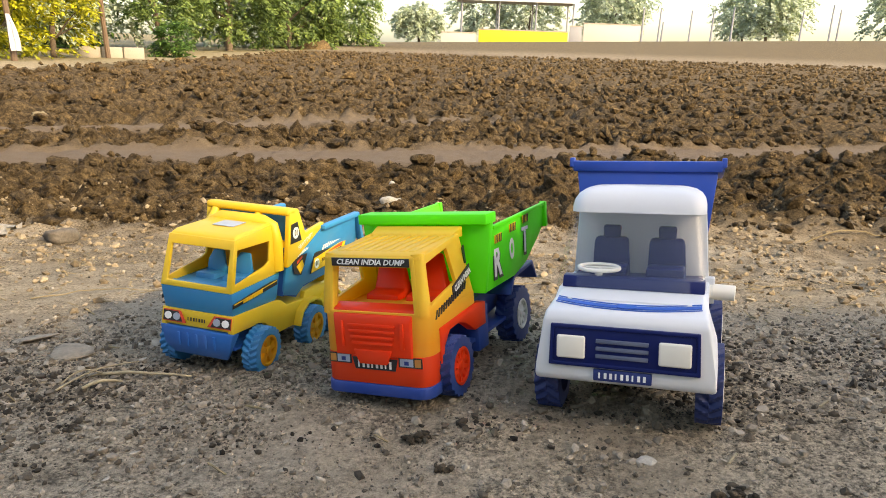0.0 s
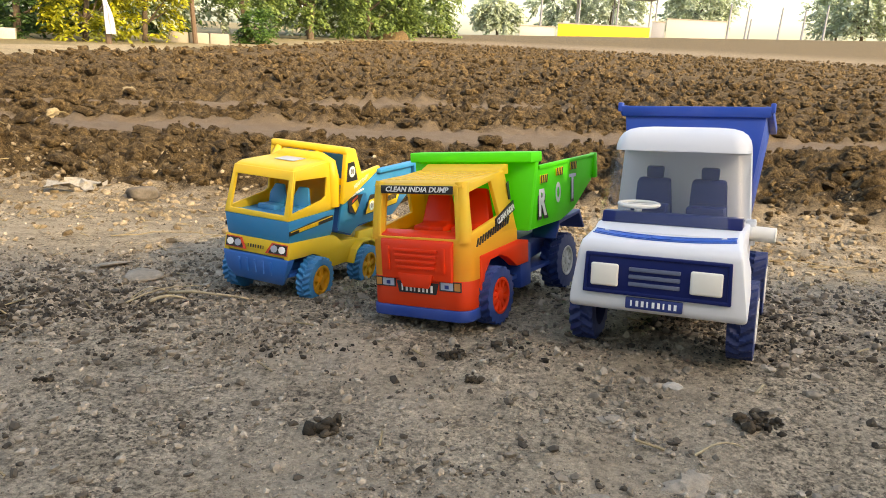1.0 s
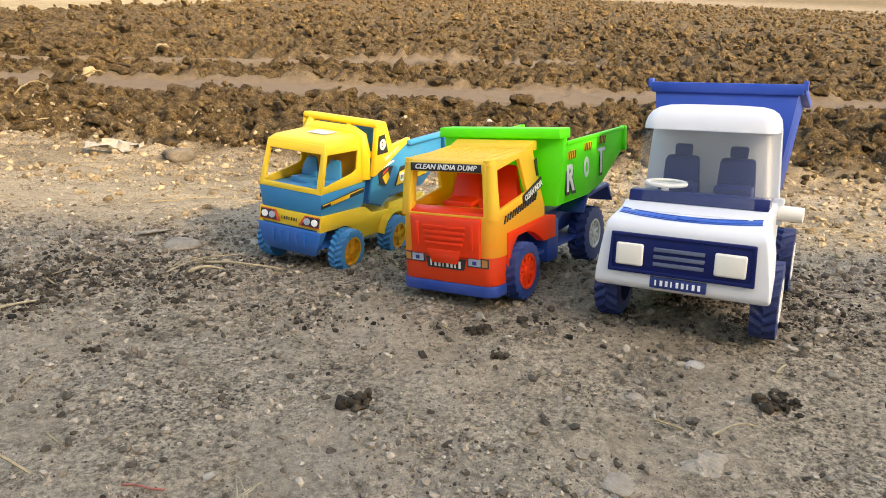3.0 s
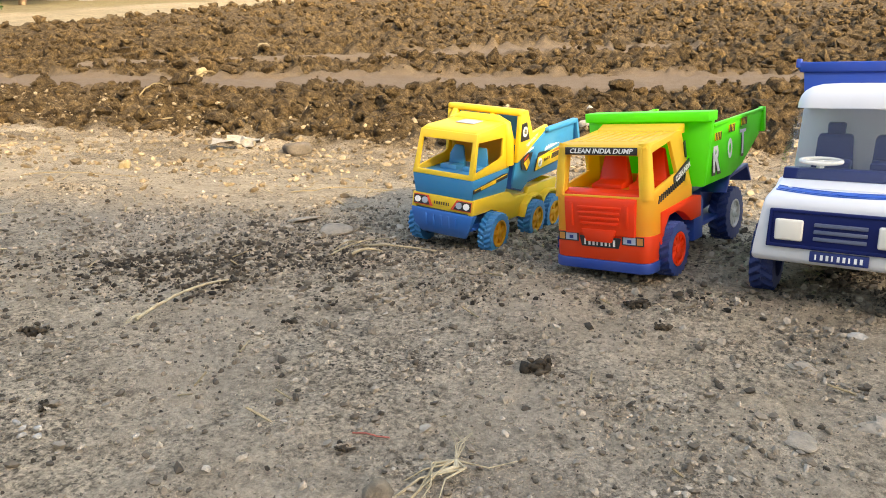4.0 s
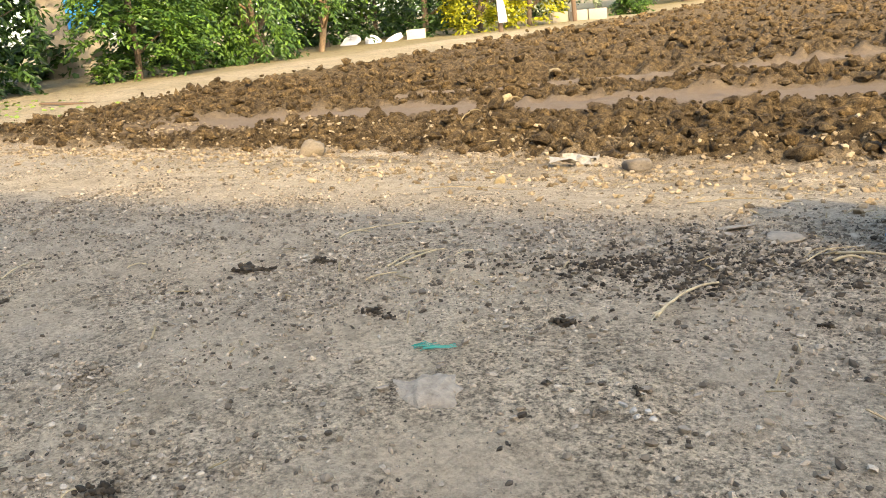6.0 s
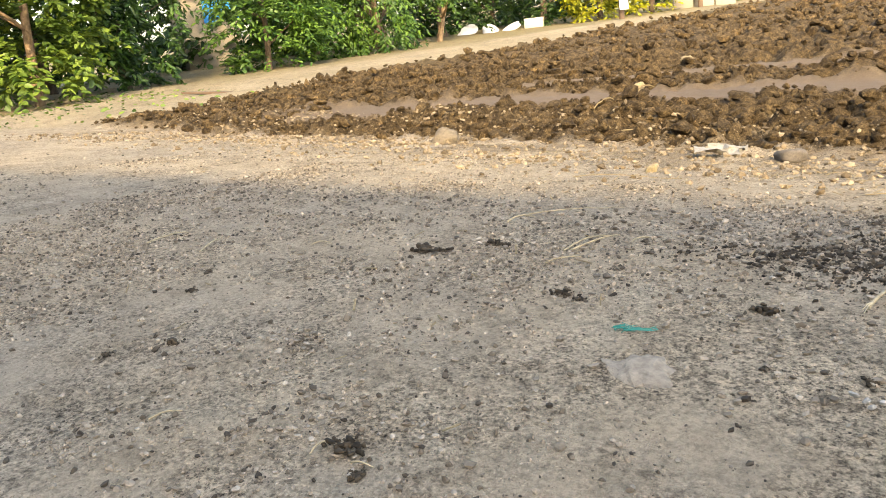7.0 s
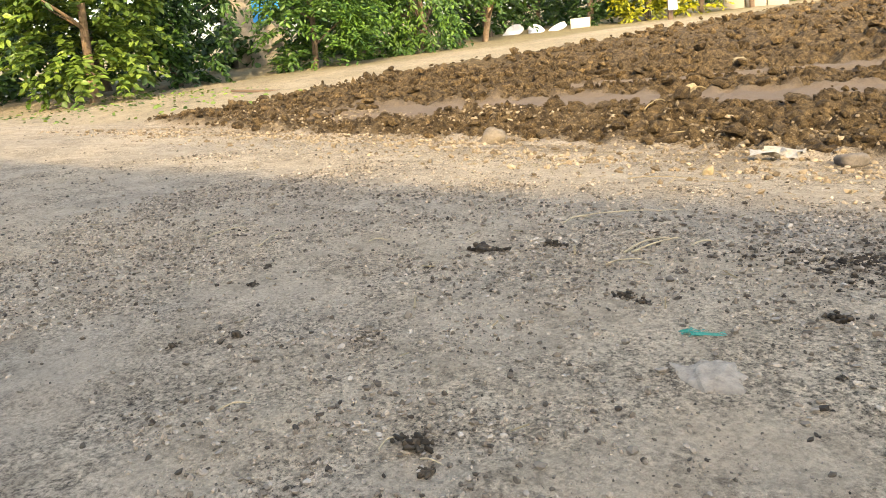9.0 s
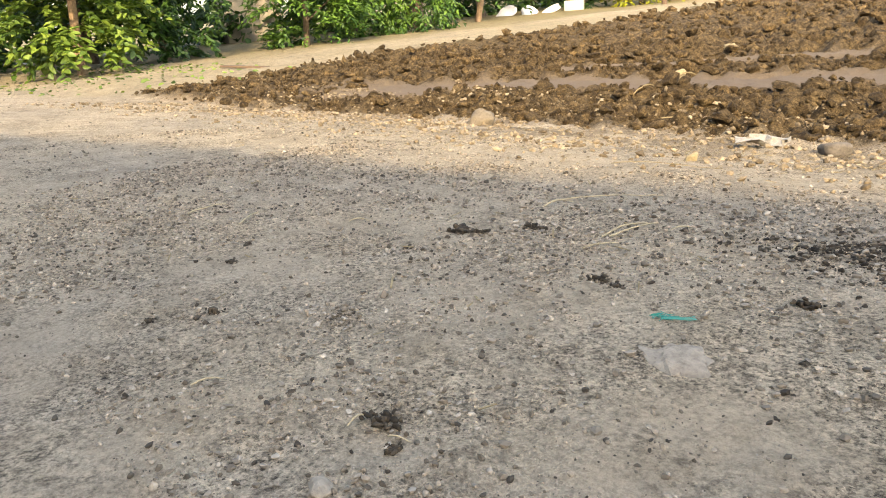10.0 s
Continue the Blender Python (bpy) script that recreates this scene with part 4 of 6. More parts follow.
def sacks():
    rng = np.random.default_rng(8)
    for i, (x, y, s) in enumerate(((-9.8, 11.5, 0.2), (-9.4, 11.65, 0.17), (-9.1, 11.9, 0.15))):
        z = float(base_z(x, y))
        t = root("sack", pose(x, y, z + s * 0.25, 0, 0, 20 * i), "crumpled white sack lying by the path", "sack", "white sacks under the tree")
        v, f = rough_lumps(rng, ICO3, np.zeros((1, 3)), np.array([s]), 0.42, 0.04)
        ob = new("bag", mesh_from("bag", v, f, CLOTH, True))
        ob.parent = t
    t = root("box", pose(-8.75, 12.2, float(base_z(-8.75, 12.2)) - 0.02, 0, 0, 30), "pale carton box on the grassy verge", "box")
    part("body", boxed(-0.18, 0.18, -0.13, 0.13, 0, 0.2), PALEWALL, t, bevel=0.01)


sacks()


def hut_behind():
    x, y = -11.2, 6.75
    t = root("hut", pose(x, y, float(base_z(x, y)) - 0.1, 0, 0, 70), "pale hut behind trees with a blue tarpaulin", "hut")
    part("wall", boxed(-0.45, 0.45, 0, 1.0, 0, 1.35), CONCRETE, t)
    part("roof", section(bmesh.new(), [(-0.15, 1.35, 0.55), (0.5, 1.60, 0.55), (1.15, 1.35, 0.55), (1.15, 1.42, 0.55), (0.5, 1.67, 0.55), (-0.15, 1.42, 0.55)]), ROOFTIN, t)
    bm = bmesh.new()
    rows = [[bm.verts.new((-0.10 + 0.55 * u / 6, -0.03 - 0.02 * math.sin(u * 1.9 + v), 1.3 - 0.5 * v / 4 - 0.07 * math.sin(u * 1.1))) for u in range(7)] for v in range(5)]
    for a, b in zip(rows, rows[1:]):
        for u in range(6):
            bm.faces.new((a[u], a[u + 1], b[u + 1], b[u]))
    bmesh.ops.solidify(bm, geom=bm.faces[:], thickness=0.01)
    part("tarpaulin", bm, TARP, t, "blue plastic tarpaulin", angle=80)


hut_behind()


def mound():
    rng = np.random.default_rng(12)
    x, y = -5.4, 30.0
    # heap added for the brown shapes, taken for cattle, below the trees
    v, f = rough_lumps(rng, ICO3, np.zeros((1, 3)), np.array([0.8]), 0.3, 0.06)
    ob = new("brown_stand_in", mesh_from("brown_stand_in", v, f, SOIL, True))
    ob.location = (x, y, float(base_z(x, y)))
    tagged(ob, "brown heap standing in for cattle below the trees", "mound")
    t = root("plank", pose(-6.1, 3.35, gz(-6.1, 3.35) + 0.012, 0, 4, 25), "weathered plank lying on the path", "plank")
    part("board", boxed(-0.24, 0.24, -0.022, 0.022, -0.012, 0.006), WOODPOST, t, bevel=0.003)


mound()

# ---- toy trucks: x to the truck's left as it faces us, y to its back, z up, origin under the front axle ----
def wheel(parent, x, y, r, width, side, tyre_mat, hub_mat, hub_r, spokes, lugs=20, name="wheel"):
    """A hollow moulded tyre with slanting lugs round a spoked hub; side is +1 or -1, the way the hub looks."""
    w = root_part(name, parent, (x, y, r))
    bm = bmesh.new()
    h = width / 2
    n = lugs * 6
    prof = [(-h, hub_r, 0), (-h, r * 0.90, 0)] + [(h * q, r, 1) for q in (-0.97, -0.72, -0.48, -0.24, -0.02, 0.02, 0.24, 0.48, 0.72, 0.97)] + [(h, r * 0.90, 0), (h, hub_r, 0), (h * 0.7, hub_r * 0.97, 0), (-h, hub_r * 0.97, 0)]
    rings = []
    for x, rad, tread in prof:
        ring = []
        for i in range(n):
            a = 2 * math.pi * i / n
            ph = (i / 6 + (abs(x) / h) * 0.55 + (0.5 if x < 0 else 0.0)) % 1.0
            q = rad * (0.93 if tread and ph > 0.52 else 1.0)
            ring.append(bm.verts.new((x, q * math.cos(a), q * math.sin(a))))
        rings.append(ring)
    for p, q in zip(rings, rings[1:]):
        for i in range(n):
            j = (i + 1) % n
            bm.faces.new((p[i], q[i], q[j], p[j]))
    if side < 0:
        bm.transform(Matrix.Rotation(math.pi, 4, "Z"))
    t = part("tyre", bm, tyre_mat, w, angle=30)
    bm = bmesh.new()
    lathe_x(bm, [(h * 1.02, hub_r * 0.98), (h * 1.06, hub_r * 0.93), (h * 1.02, hub_r * 0.84), (h * 0.45, hub_r * 0.80), (h * 0.40, 0)], 36)
    lathe_x(bm, [(h * 0.4, hub_r * 0.30), (h * 0.95, hub_r * 0.27), (h * 1.05, hub_r * 0.16), (h * 1.06, 0)], 20)
    for i in range(spokes):
        b = bmesh.new()
        k = hub_r * (0.17 if spokes < 7 else 0.10)
        prism(b, [(-k, hub_r * 0.2), (k, hub_r * 0.2), (k * 1.35, hub_r * 0.86), (-k * 1.35, hub_r * 0.86)], h * 0.42, h * 0.86)
        b.transform(Matrix.Rotation(2 * math.pi * i / spokes, 4, "X"))
        me = bpy.data.meshes.new("spoke")
        b.to_mesh(me)
        b.free()
        bm.from_mesh(me)
        bpy.data.meshes.remove(me)
    if side < 0:
        bm.transform(Matrix.Rotation(math.pi, 4, "Z"))
    part("hub", bm, hub_mat, w, angle=40)
    return w


def root_part(name, parent, at):
    ob = new(name)
    ob.empty_display_size = 0.01
    ob.parent = parent
    ob.location = at
    return ob


def front_m(x, y, z):
    """Pose for lettering that looks to the truck's front."""
    return pose(x, y, z, 90, 0, 0)


def side_m(x, y, z, tilt=0.0):
    """Pose for lettering on the side that looks to +x, rising by tilt degrees towards the back."""
    return Matrix.Translation((x, y, z)) @ Matrix(((0, 0, 1, 0), (1, 0, 0, 0), (0, 1, 0, 0), (0, 0, 0, 1))) @ pose(0, 0, 0, 0, 0, tilt)


def bars_front(parent, name, x0, x1, z, h, y, n, mat):
    bm = bmesh.new()
    w = (x1 - x0) / n
    for i in range(n):
        box(bm, x0 + w * (i + 0.22), x0 + w * (i + 0.22 + (0.5 if i % 3 else 0.3)), y - 0.0004, y, z - h / 2, z + h / 2)
    return part(name, bm, mat, parent)


def side_poly(pts, x, t=0.0005):
    return prism(bmesh.new(), pts, x - 0.0002, x + t)


def orange_truck():
    t = root("toy_tipper_truck", pose(-0.0362, 0.6790, 0.0026, -3.8, -7.4, -24.1), "orange and yellow plastic toy tipper with bright green bed", "toy truck", "toy trucks on the ground")
    t.scale = (0.9672,) * 3
    W = 0.050
    # chassis
    part("chassis", section(bmesh.new(), [(-0.02, 0.030, 0.030), (-0.02, 0.045, 0.030), (0.05, 0.060, 0.032), (0.20, 0.070, 0.032), (0.20, 0.045, 0.032), (0.05, 0.030, 0.030)]), DEEPBLUE, t, "deep blue plastic chassis", bevel=0.001)
    part("tank", boxed(-0.050, 0.050, 0.060, 0.085, 0.020, 0.062), DEEPBLUE, t, bevel=0.002)
    for sx in (-1, 1):
        part("mudguard", prism(bmesh.new(), [(0.128, 0.060), (0.140, 0.078), (0.200, 0.083), (0.215, 0.062), (0.212, 0.061), (0.197, 0.079), (0.142, 0.074), (0.131, 0.059)], sx * 0.030, sx * 0.058), DEEPBLUE, t, bevel=0.0006)
    # bumper and lower front
    def rounded(w, y0, y1, z0, z1, r=0.012, n=5):
        bm = bmesh.new()
        pts = [(-w, y1)] + [(-w + r - r * math.cos(a), y0 + r - r * math.sin(a)) for a in [i * math.pi / 2 / n for i in range(n + 1)]]
        pts += [(-p[0], p[1]) for p in pts[::-1]]
        lo = [bm.verts.new((x, y, z0)) for x, y in pts]
        hi = [bm.verts.new((x, y, z1)) for x, y in pts]
        k = len(pts)
        bm.faces.new(lo[::-1])
        bm.faces.new(hi)
        for i in range(k):
            bm.faces.new((lo[i], lo[(i + 1) % k], hi[(i + 1) % k], hi[i]))
        return bm
    part("bumper", rounded(0.0505, -0.0475, -0.024, 0.010, 0.0200), DEEPBLUE, t, "deep blue plastic bumper", bevel=0.0012)
    part("valance", rounded(0.0495, -0.0462, -0.024, 0.0200, 0.0455), RED, t, "orange-red lower front panel", bevel=0.0008)
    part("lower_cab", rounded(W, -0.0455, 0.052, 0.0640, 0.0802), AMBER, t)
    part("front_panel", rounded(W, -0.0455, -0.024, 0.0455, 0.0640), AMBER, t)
    # red grille panel
    g = part("grille", section(bmesh.new(), [(-0.0462, 0.0440, 0.036), (-0.0485, 0.0450, 0.0355), (-0.0490, 0.0740, 0.0355), (-0.0475, 0.0785, 0.037), (-0.0455, 0.0800, 0.037), (-0.0455, 0.0440, 0.036)]), RED, t, "orange-red moulded radiator grille", bevel=0.0008)
    for z, w in ((0.0705, 0.0225), (0.0655, 0.0215), (0.0605, 0.0205), (0.0555, 0.0195)):
        part("rib", boxed(-w, w, -0.0502, -0.0486, z - 0.0014, z + 0.0014), RED, g, bevel=0.0006)
    part("rib", section(bmesh.new(), [(-0.0500, 0.0500, 0.018), (-0.0500, 0.0380, 0.013), (-0.0470, 0.0380, 0.013), (-0.0470, 0.0500, 0.018)]), RED, g, bevel=0.0008)
    for sx in (-1, 1):
        part("rib", prism(bmesh.new(), [(-0.0500, 0.0520), (-0.0502, 0.0740), (-0.0486, 0.0740), (-0.0484, 0.0520)], sx * 0.0265, sx * 0.0300), RED, g, bevel=0.0006)
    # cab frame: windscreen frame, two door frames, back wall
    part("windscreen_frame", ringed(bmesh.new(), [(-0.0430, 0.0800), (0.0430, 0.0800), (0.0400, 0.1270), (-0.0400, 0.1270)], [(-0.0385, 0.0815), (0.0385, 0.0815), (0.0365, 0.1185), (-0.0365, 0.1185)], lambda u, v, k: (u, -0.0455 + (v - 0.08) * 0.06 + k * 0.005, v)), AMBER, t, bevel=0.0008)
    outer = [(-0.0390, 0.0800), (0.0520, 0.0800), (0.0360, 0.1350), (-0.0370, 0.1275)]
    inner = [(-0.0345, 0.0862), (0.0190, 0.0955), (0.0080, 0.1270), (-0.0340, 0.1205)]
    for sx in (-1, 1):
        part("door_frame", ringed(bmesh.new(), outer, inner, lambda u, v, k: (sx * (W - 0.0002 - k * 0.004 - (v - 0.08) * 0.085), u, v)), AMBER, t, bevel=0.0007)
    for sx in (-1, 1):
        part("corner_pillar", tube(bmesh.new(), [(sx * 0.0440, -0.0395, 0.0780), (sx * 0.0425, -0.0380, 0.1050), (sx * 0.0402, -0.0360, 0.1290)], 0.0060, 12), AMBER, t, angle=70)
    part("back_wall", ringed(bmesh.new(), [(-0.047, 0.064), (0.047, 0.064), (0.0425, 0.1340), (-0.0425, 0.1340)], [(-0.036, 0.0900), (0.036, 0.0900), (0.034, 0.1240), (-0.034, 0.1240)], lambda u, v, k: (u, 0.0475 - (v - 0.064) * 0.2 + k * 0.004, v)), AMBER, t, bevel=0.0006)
    # plate added out of sight to darken the ground below
    part("added_floor_plate", boxed(-0.046, 0.046, -0.040, 0.205, 0.0300, 0.0335), DEEPBLUE, t)
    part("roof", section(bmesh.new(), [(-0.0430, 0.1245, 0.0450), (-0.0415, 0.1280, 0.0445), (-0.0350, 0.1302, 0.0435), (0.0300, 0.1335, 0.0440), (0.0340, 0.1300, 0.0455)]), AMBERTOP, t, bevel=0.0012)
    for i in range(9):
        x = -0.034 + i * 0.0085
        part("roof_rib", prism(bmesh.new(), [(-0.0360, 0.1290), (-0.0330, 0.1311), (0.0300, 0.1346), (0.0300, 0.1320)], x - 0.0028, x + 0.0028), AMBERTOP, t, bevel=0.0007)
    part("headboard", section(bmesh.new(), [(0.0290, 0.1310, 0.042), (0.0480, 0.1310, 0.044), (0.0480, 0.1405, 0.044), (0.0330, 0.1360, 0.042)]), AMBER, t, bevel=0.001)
    # red interior
    part("dashboard", section(bmesh.new(), [(-0.0440, 0.0700, 0.0455), (-0.0440, 0.0835, 0.0380), (-0.0330, 0.0865, 0.0400), (-0.0200, 0.0830, 0.0440), (-0.0200, 0.0700, 0.0455)]), RED, t, "orange-red dashboard", bevel=0.0015)
    part("floor_pan", boxed(-0.0455, 0.0455, -0.020, 0.046, 0.066, 0.0720), RED, t)
    for x in (-0.0175, 0.0225):
        part("seat", section(bmesh.new(), [(0.0020, 0.072, 0.0165), (0.0020, 0.0850, 0.0165), (0.0180, 0.0870, 0.0165), (0.0230, 0.1130, 0.0120), (0.0270, 0.1190, 0.0090), (0.0330, 0.1180, 0.0090), (0.0340, 0.072, 0.0165)]), RED, t, "orange-red moulded seat", bevel=0.002).location.x = x
    # side fender
    for sx in (-1, 1):
        part("fender", prism(bmesh.new(), [(-0.0240, 0.0205), (-0.0240, 0.0650), (0.0520, 0.0690), (0.0760, 0.0655), (0.0760, 0.0440), (0.0500, 0.0440), (0.0400, 0.0500), (0.0290, 0.0560), (0.0150, 0.0600), (-0.0050, 0.0590), (-0.0160, 0.0480), (-0.0195, 0.0205)], sx * 0.0420, sx * 0.0512), RED, t, bevel=0.0008)
    # green bed
    bed = root_part("tipper_bed", t, (0, 0, 0))
    part("front_board", section(bmesh.new(), [(0.0560, 0.0770, 0.0600), (0.0620, 0.0770, 0.0600), (0.0680, 0.1480, 0.0670), (0.0600, 0.1480, 0.0670)]), GREEN, bed, bevel=0.0008)
    part("visor", boxed(-0.0640, 0.0675, 0.0470, 0.0720, 0.1415, 0.1510), GREEN, bed, bevel=0.001)
    for sx in (-1, 1):
        def wallpt(y, z, k):
            return (sx * (0.0590 + (z - 0.078) * 0.085 - 0.003 * k), y, z)
        bm = bmesh.new()
        o = [(0.0620, 0.0775), (0.0660, 0.1370), (0.0900, 0.1375), (0.2250, 0.1425), (0.2290, 0.1410), (0.2300, 0.1175), (0.2230, 0.1160), (0.1770, 0.0870), (0.1400, 0.0790)]
        a = [bm.verts.new(wallpt(y, z, 0)) for y, z in o]
        b = [bm.verts.new(wallpt(y, z, 1)) for y, z in o]
        bm.faces.new(a)
        bm.faces.new(b[::-1])
        for i in range(len(o)):
            j = (i + 1) % len(o)
            bm.faces.new((a[i], b[i], b[j], a[j]))
        part("side_wall", bm, GREEN, bed, bevel=0.0006)
        part("side_rim", prism(bmesh.new(), [(0.0700, 0.1340), (0.0700, 0.1378), (0.2255, 0.1435), (0.2255, 0.1400)], sx * 0.0620, sx * 0.0660), GREEN, bed, bevel=0.0008)
        part("corner_post", prism(bmesh.new(), [(0.2240, 0.1440), (0.2300, 0.1440), (0.2320, 0.1170), (0.2260, 0.1160)], sx * 0.0600, sx * 0.0670), GREEN, bed, bevel=0.0008)
    part("bed_floor", section(bmesh.new(), [(0.0600, 0.0770, 0.0590), (0.1400, 0.0780, 0.0590), (0.1770, 0.0860, 0.0590), (0.2250, 0.1150, 0.0620), (0.2230, 0.1180, 0.0620), (0.1760, 0.0895, 0.0590), (0.1400, 0.0815, 0.0590), (0.0600, 0.0805, 0.0590)]), GREEN, bed)

    def skin(z):
        return 0.0590 + (z - 0.078) * 0.085 + 0.0006
    for ch, y, z, sz in (("R", 0.0850, 0.1010, 0.041), ("T", 0.1640, 0.1110, 0.041)):
        lettering("letter", ch, sz, side_m(skin(z) - 0.0001, y + 0.0008, z - 0.0008), S_BLACK, bed, 0.84, bold=0.075)
        lettering("letter", ch, sz * 0.94, side_m(skin(z) + 0.0004, y, z), S_WHITE, bed, 0.8, bold=0.035)
    em = bmesh.new()
    lathe_x(em, [(0, 0.0105), (0.0004, 0.0105), (0.0004, 0.0055), (0, 0.0055)], 20)
    em.transform(Matrix.Translation((skin(0.108), 0.1250, 0.1080)) @ Matrix.Diagonal((1, 0.62, 1, 1)))
    part("round_mark", em, S_WHITE, bed, "white ring printed on green plastic")
    for y, z in ((0.0850, 0.1240), (0.1240, 0.1290), (0.1620, 0.1330)):
        st = part("warning_stripe", side_poly([(y - 0.009, z - 0.0040), (y + 0.009, z - 0.0030), (y + 0.009, z + 0.0045), (y - 0.009, z + 0.0035)], skin(z)), S_YELLOW, bed, "yellow and black warning stripes")
        bm = bmesh.new()
        for i in range(4):
            yy = y - 0.0085 + i * 0.0045
            prism(bm, [(yy, z - 0.0038), (yy + 0.0020, z - 0.0036), (yy + 0.0036, z + 0.0040), (yy + 0.0016, z + 0.0038)], skin(z) + 0.0004, skin(z) + 0.0008)
        part("stripe", bm, S_BLACK, st)
    # prints on the cab
    sg = part("name_strip", boxed(-0.0365, 0.0365, -0.0444, -0.0436, 0.1192, 0.1262), S_BLACK, t, "black strip with white capital lettering", bevel=0.0003)
    lettering("lettering", "CLEAN INDIA DUMP", 0.0062, front_m(0, -0.0447, 0.1227), S_WHITE, sg, 1.12, bold=0.022, slant=0.25)
    pl = part("number_plate", section(bmesh.new(), [(-0.0468, 0.0325, 0.0190), (-0.0468, 0.0425, 0.0215), (-0.0460, 0.0425, 0.0215), (-0.0460, 0.0325, 0.0190)]), S_BLACK, t, "black number plate with pale characters")
    bars_front(pl, "character", -0.0170, 0.0170, 0.0372, 0.0062, -0.0469, 8, S_WHITE)
    for sx in (-1, 1):
        hl = part("headlight_print", boxed(min(sx * 0.0225, sx * 0.0440), max(sx * 0.0225, sx * 0.0440), -0.0467, -0.0459, 0.0365, 0.0450), S_BLACK, t, "printed headlight with amber and silver")
        part("lamp", boxed(min(sx * 0.0240, sx * 0.0360), max(sx * 0.0240, sx * 0.0360), -0.0471, -0.0466, 0.0376, 0.0440), S_SILVER, hl)
        part("indicator", boxed(min(sx * 0.0375, sx * 0.0430), max(sx * 0.0375, sx * 0.0430), -0.0471, -0.0466, 0.0376, 0.0440), S_AMBER, hl)
        part("lamp", boxed(min(sx * 0.0280, sx * 0.0320), max(sx * 0.0280, sx * 0.0320), -0.0474, -0.0470, 0.0388, 0.0420), S_NAVY, hl)
    sp = part("side_print", side_poly([(0.0080, 0.0850), (0.0480, 0.0975), (0.0455, 0.1070), (0.0080, 0.0935)], 0.0492), S_BLACK, t, "black and yellow slogan print on the door")
    lettering("lettering", "CLEAN INDIA", 0.0075, side_m(0.0507, 0.0275, 0.0958, 18), S_WHITE, sp, 0.80, bold=0.03)
    bm = bmesh.new()
    for i in range(13):
        yy = -0.0300 + i * 0.0050
        zz = 0.0772 + i * 0.00105
        prism(bm, [(yy, zz - 0.0035), (yy + 0.0024, zz - 0.0035), (yy + 0.0055, zz + 0.0035), (yy + 0.0031, zz + 0.0035)], 0.0498, 0.0506)
    part("stripe", bm, S_BLACK, sp)
    part("pillar_print", side_poly([(0.0390, 0.1080), (0.0430, 0.1080), (0.0385, 0.1250), (0.0345, 0.1230)], 0.0478), S_BLACK, t, "black print on the cab pillar")
    for sx in (-1, 1):
        wheel(t, sx * 0.0500, 0.0, 0.0263, 0.017, sx, DEEPTYRE, RED, 0.0170, 10)
        wheel(t, sx * 0.0440, 0.172, 0.0300, 0.020, sx, DEEPTYRE, IVORY, 0.0165, 10)
    for y in (0.0, 0.172):
        part("axle", tube(bmesh.new(), [(-0.045, y, 0.0263), (0.045, y, 0.0263)], 0.0025), GREYP, t)


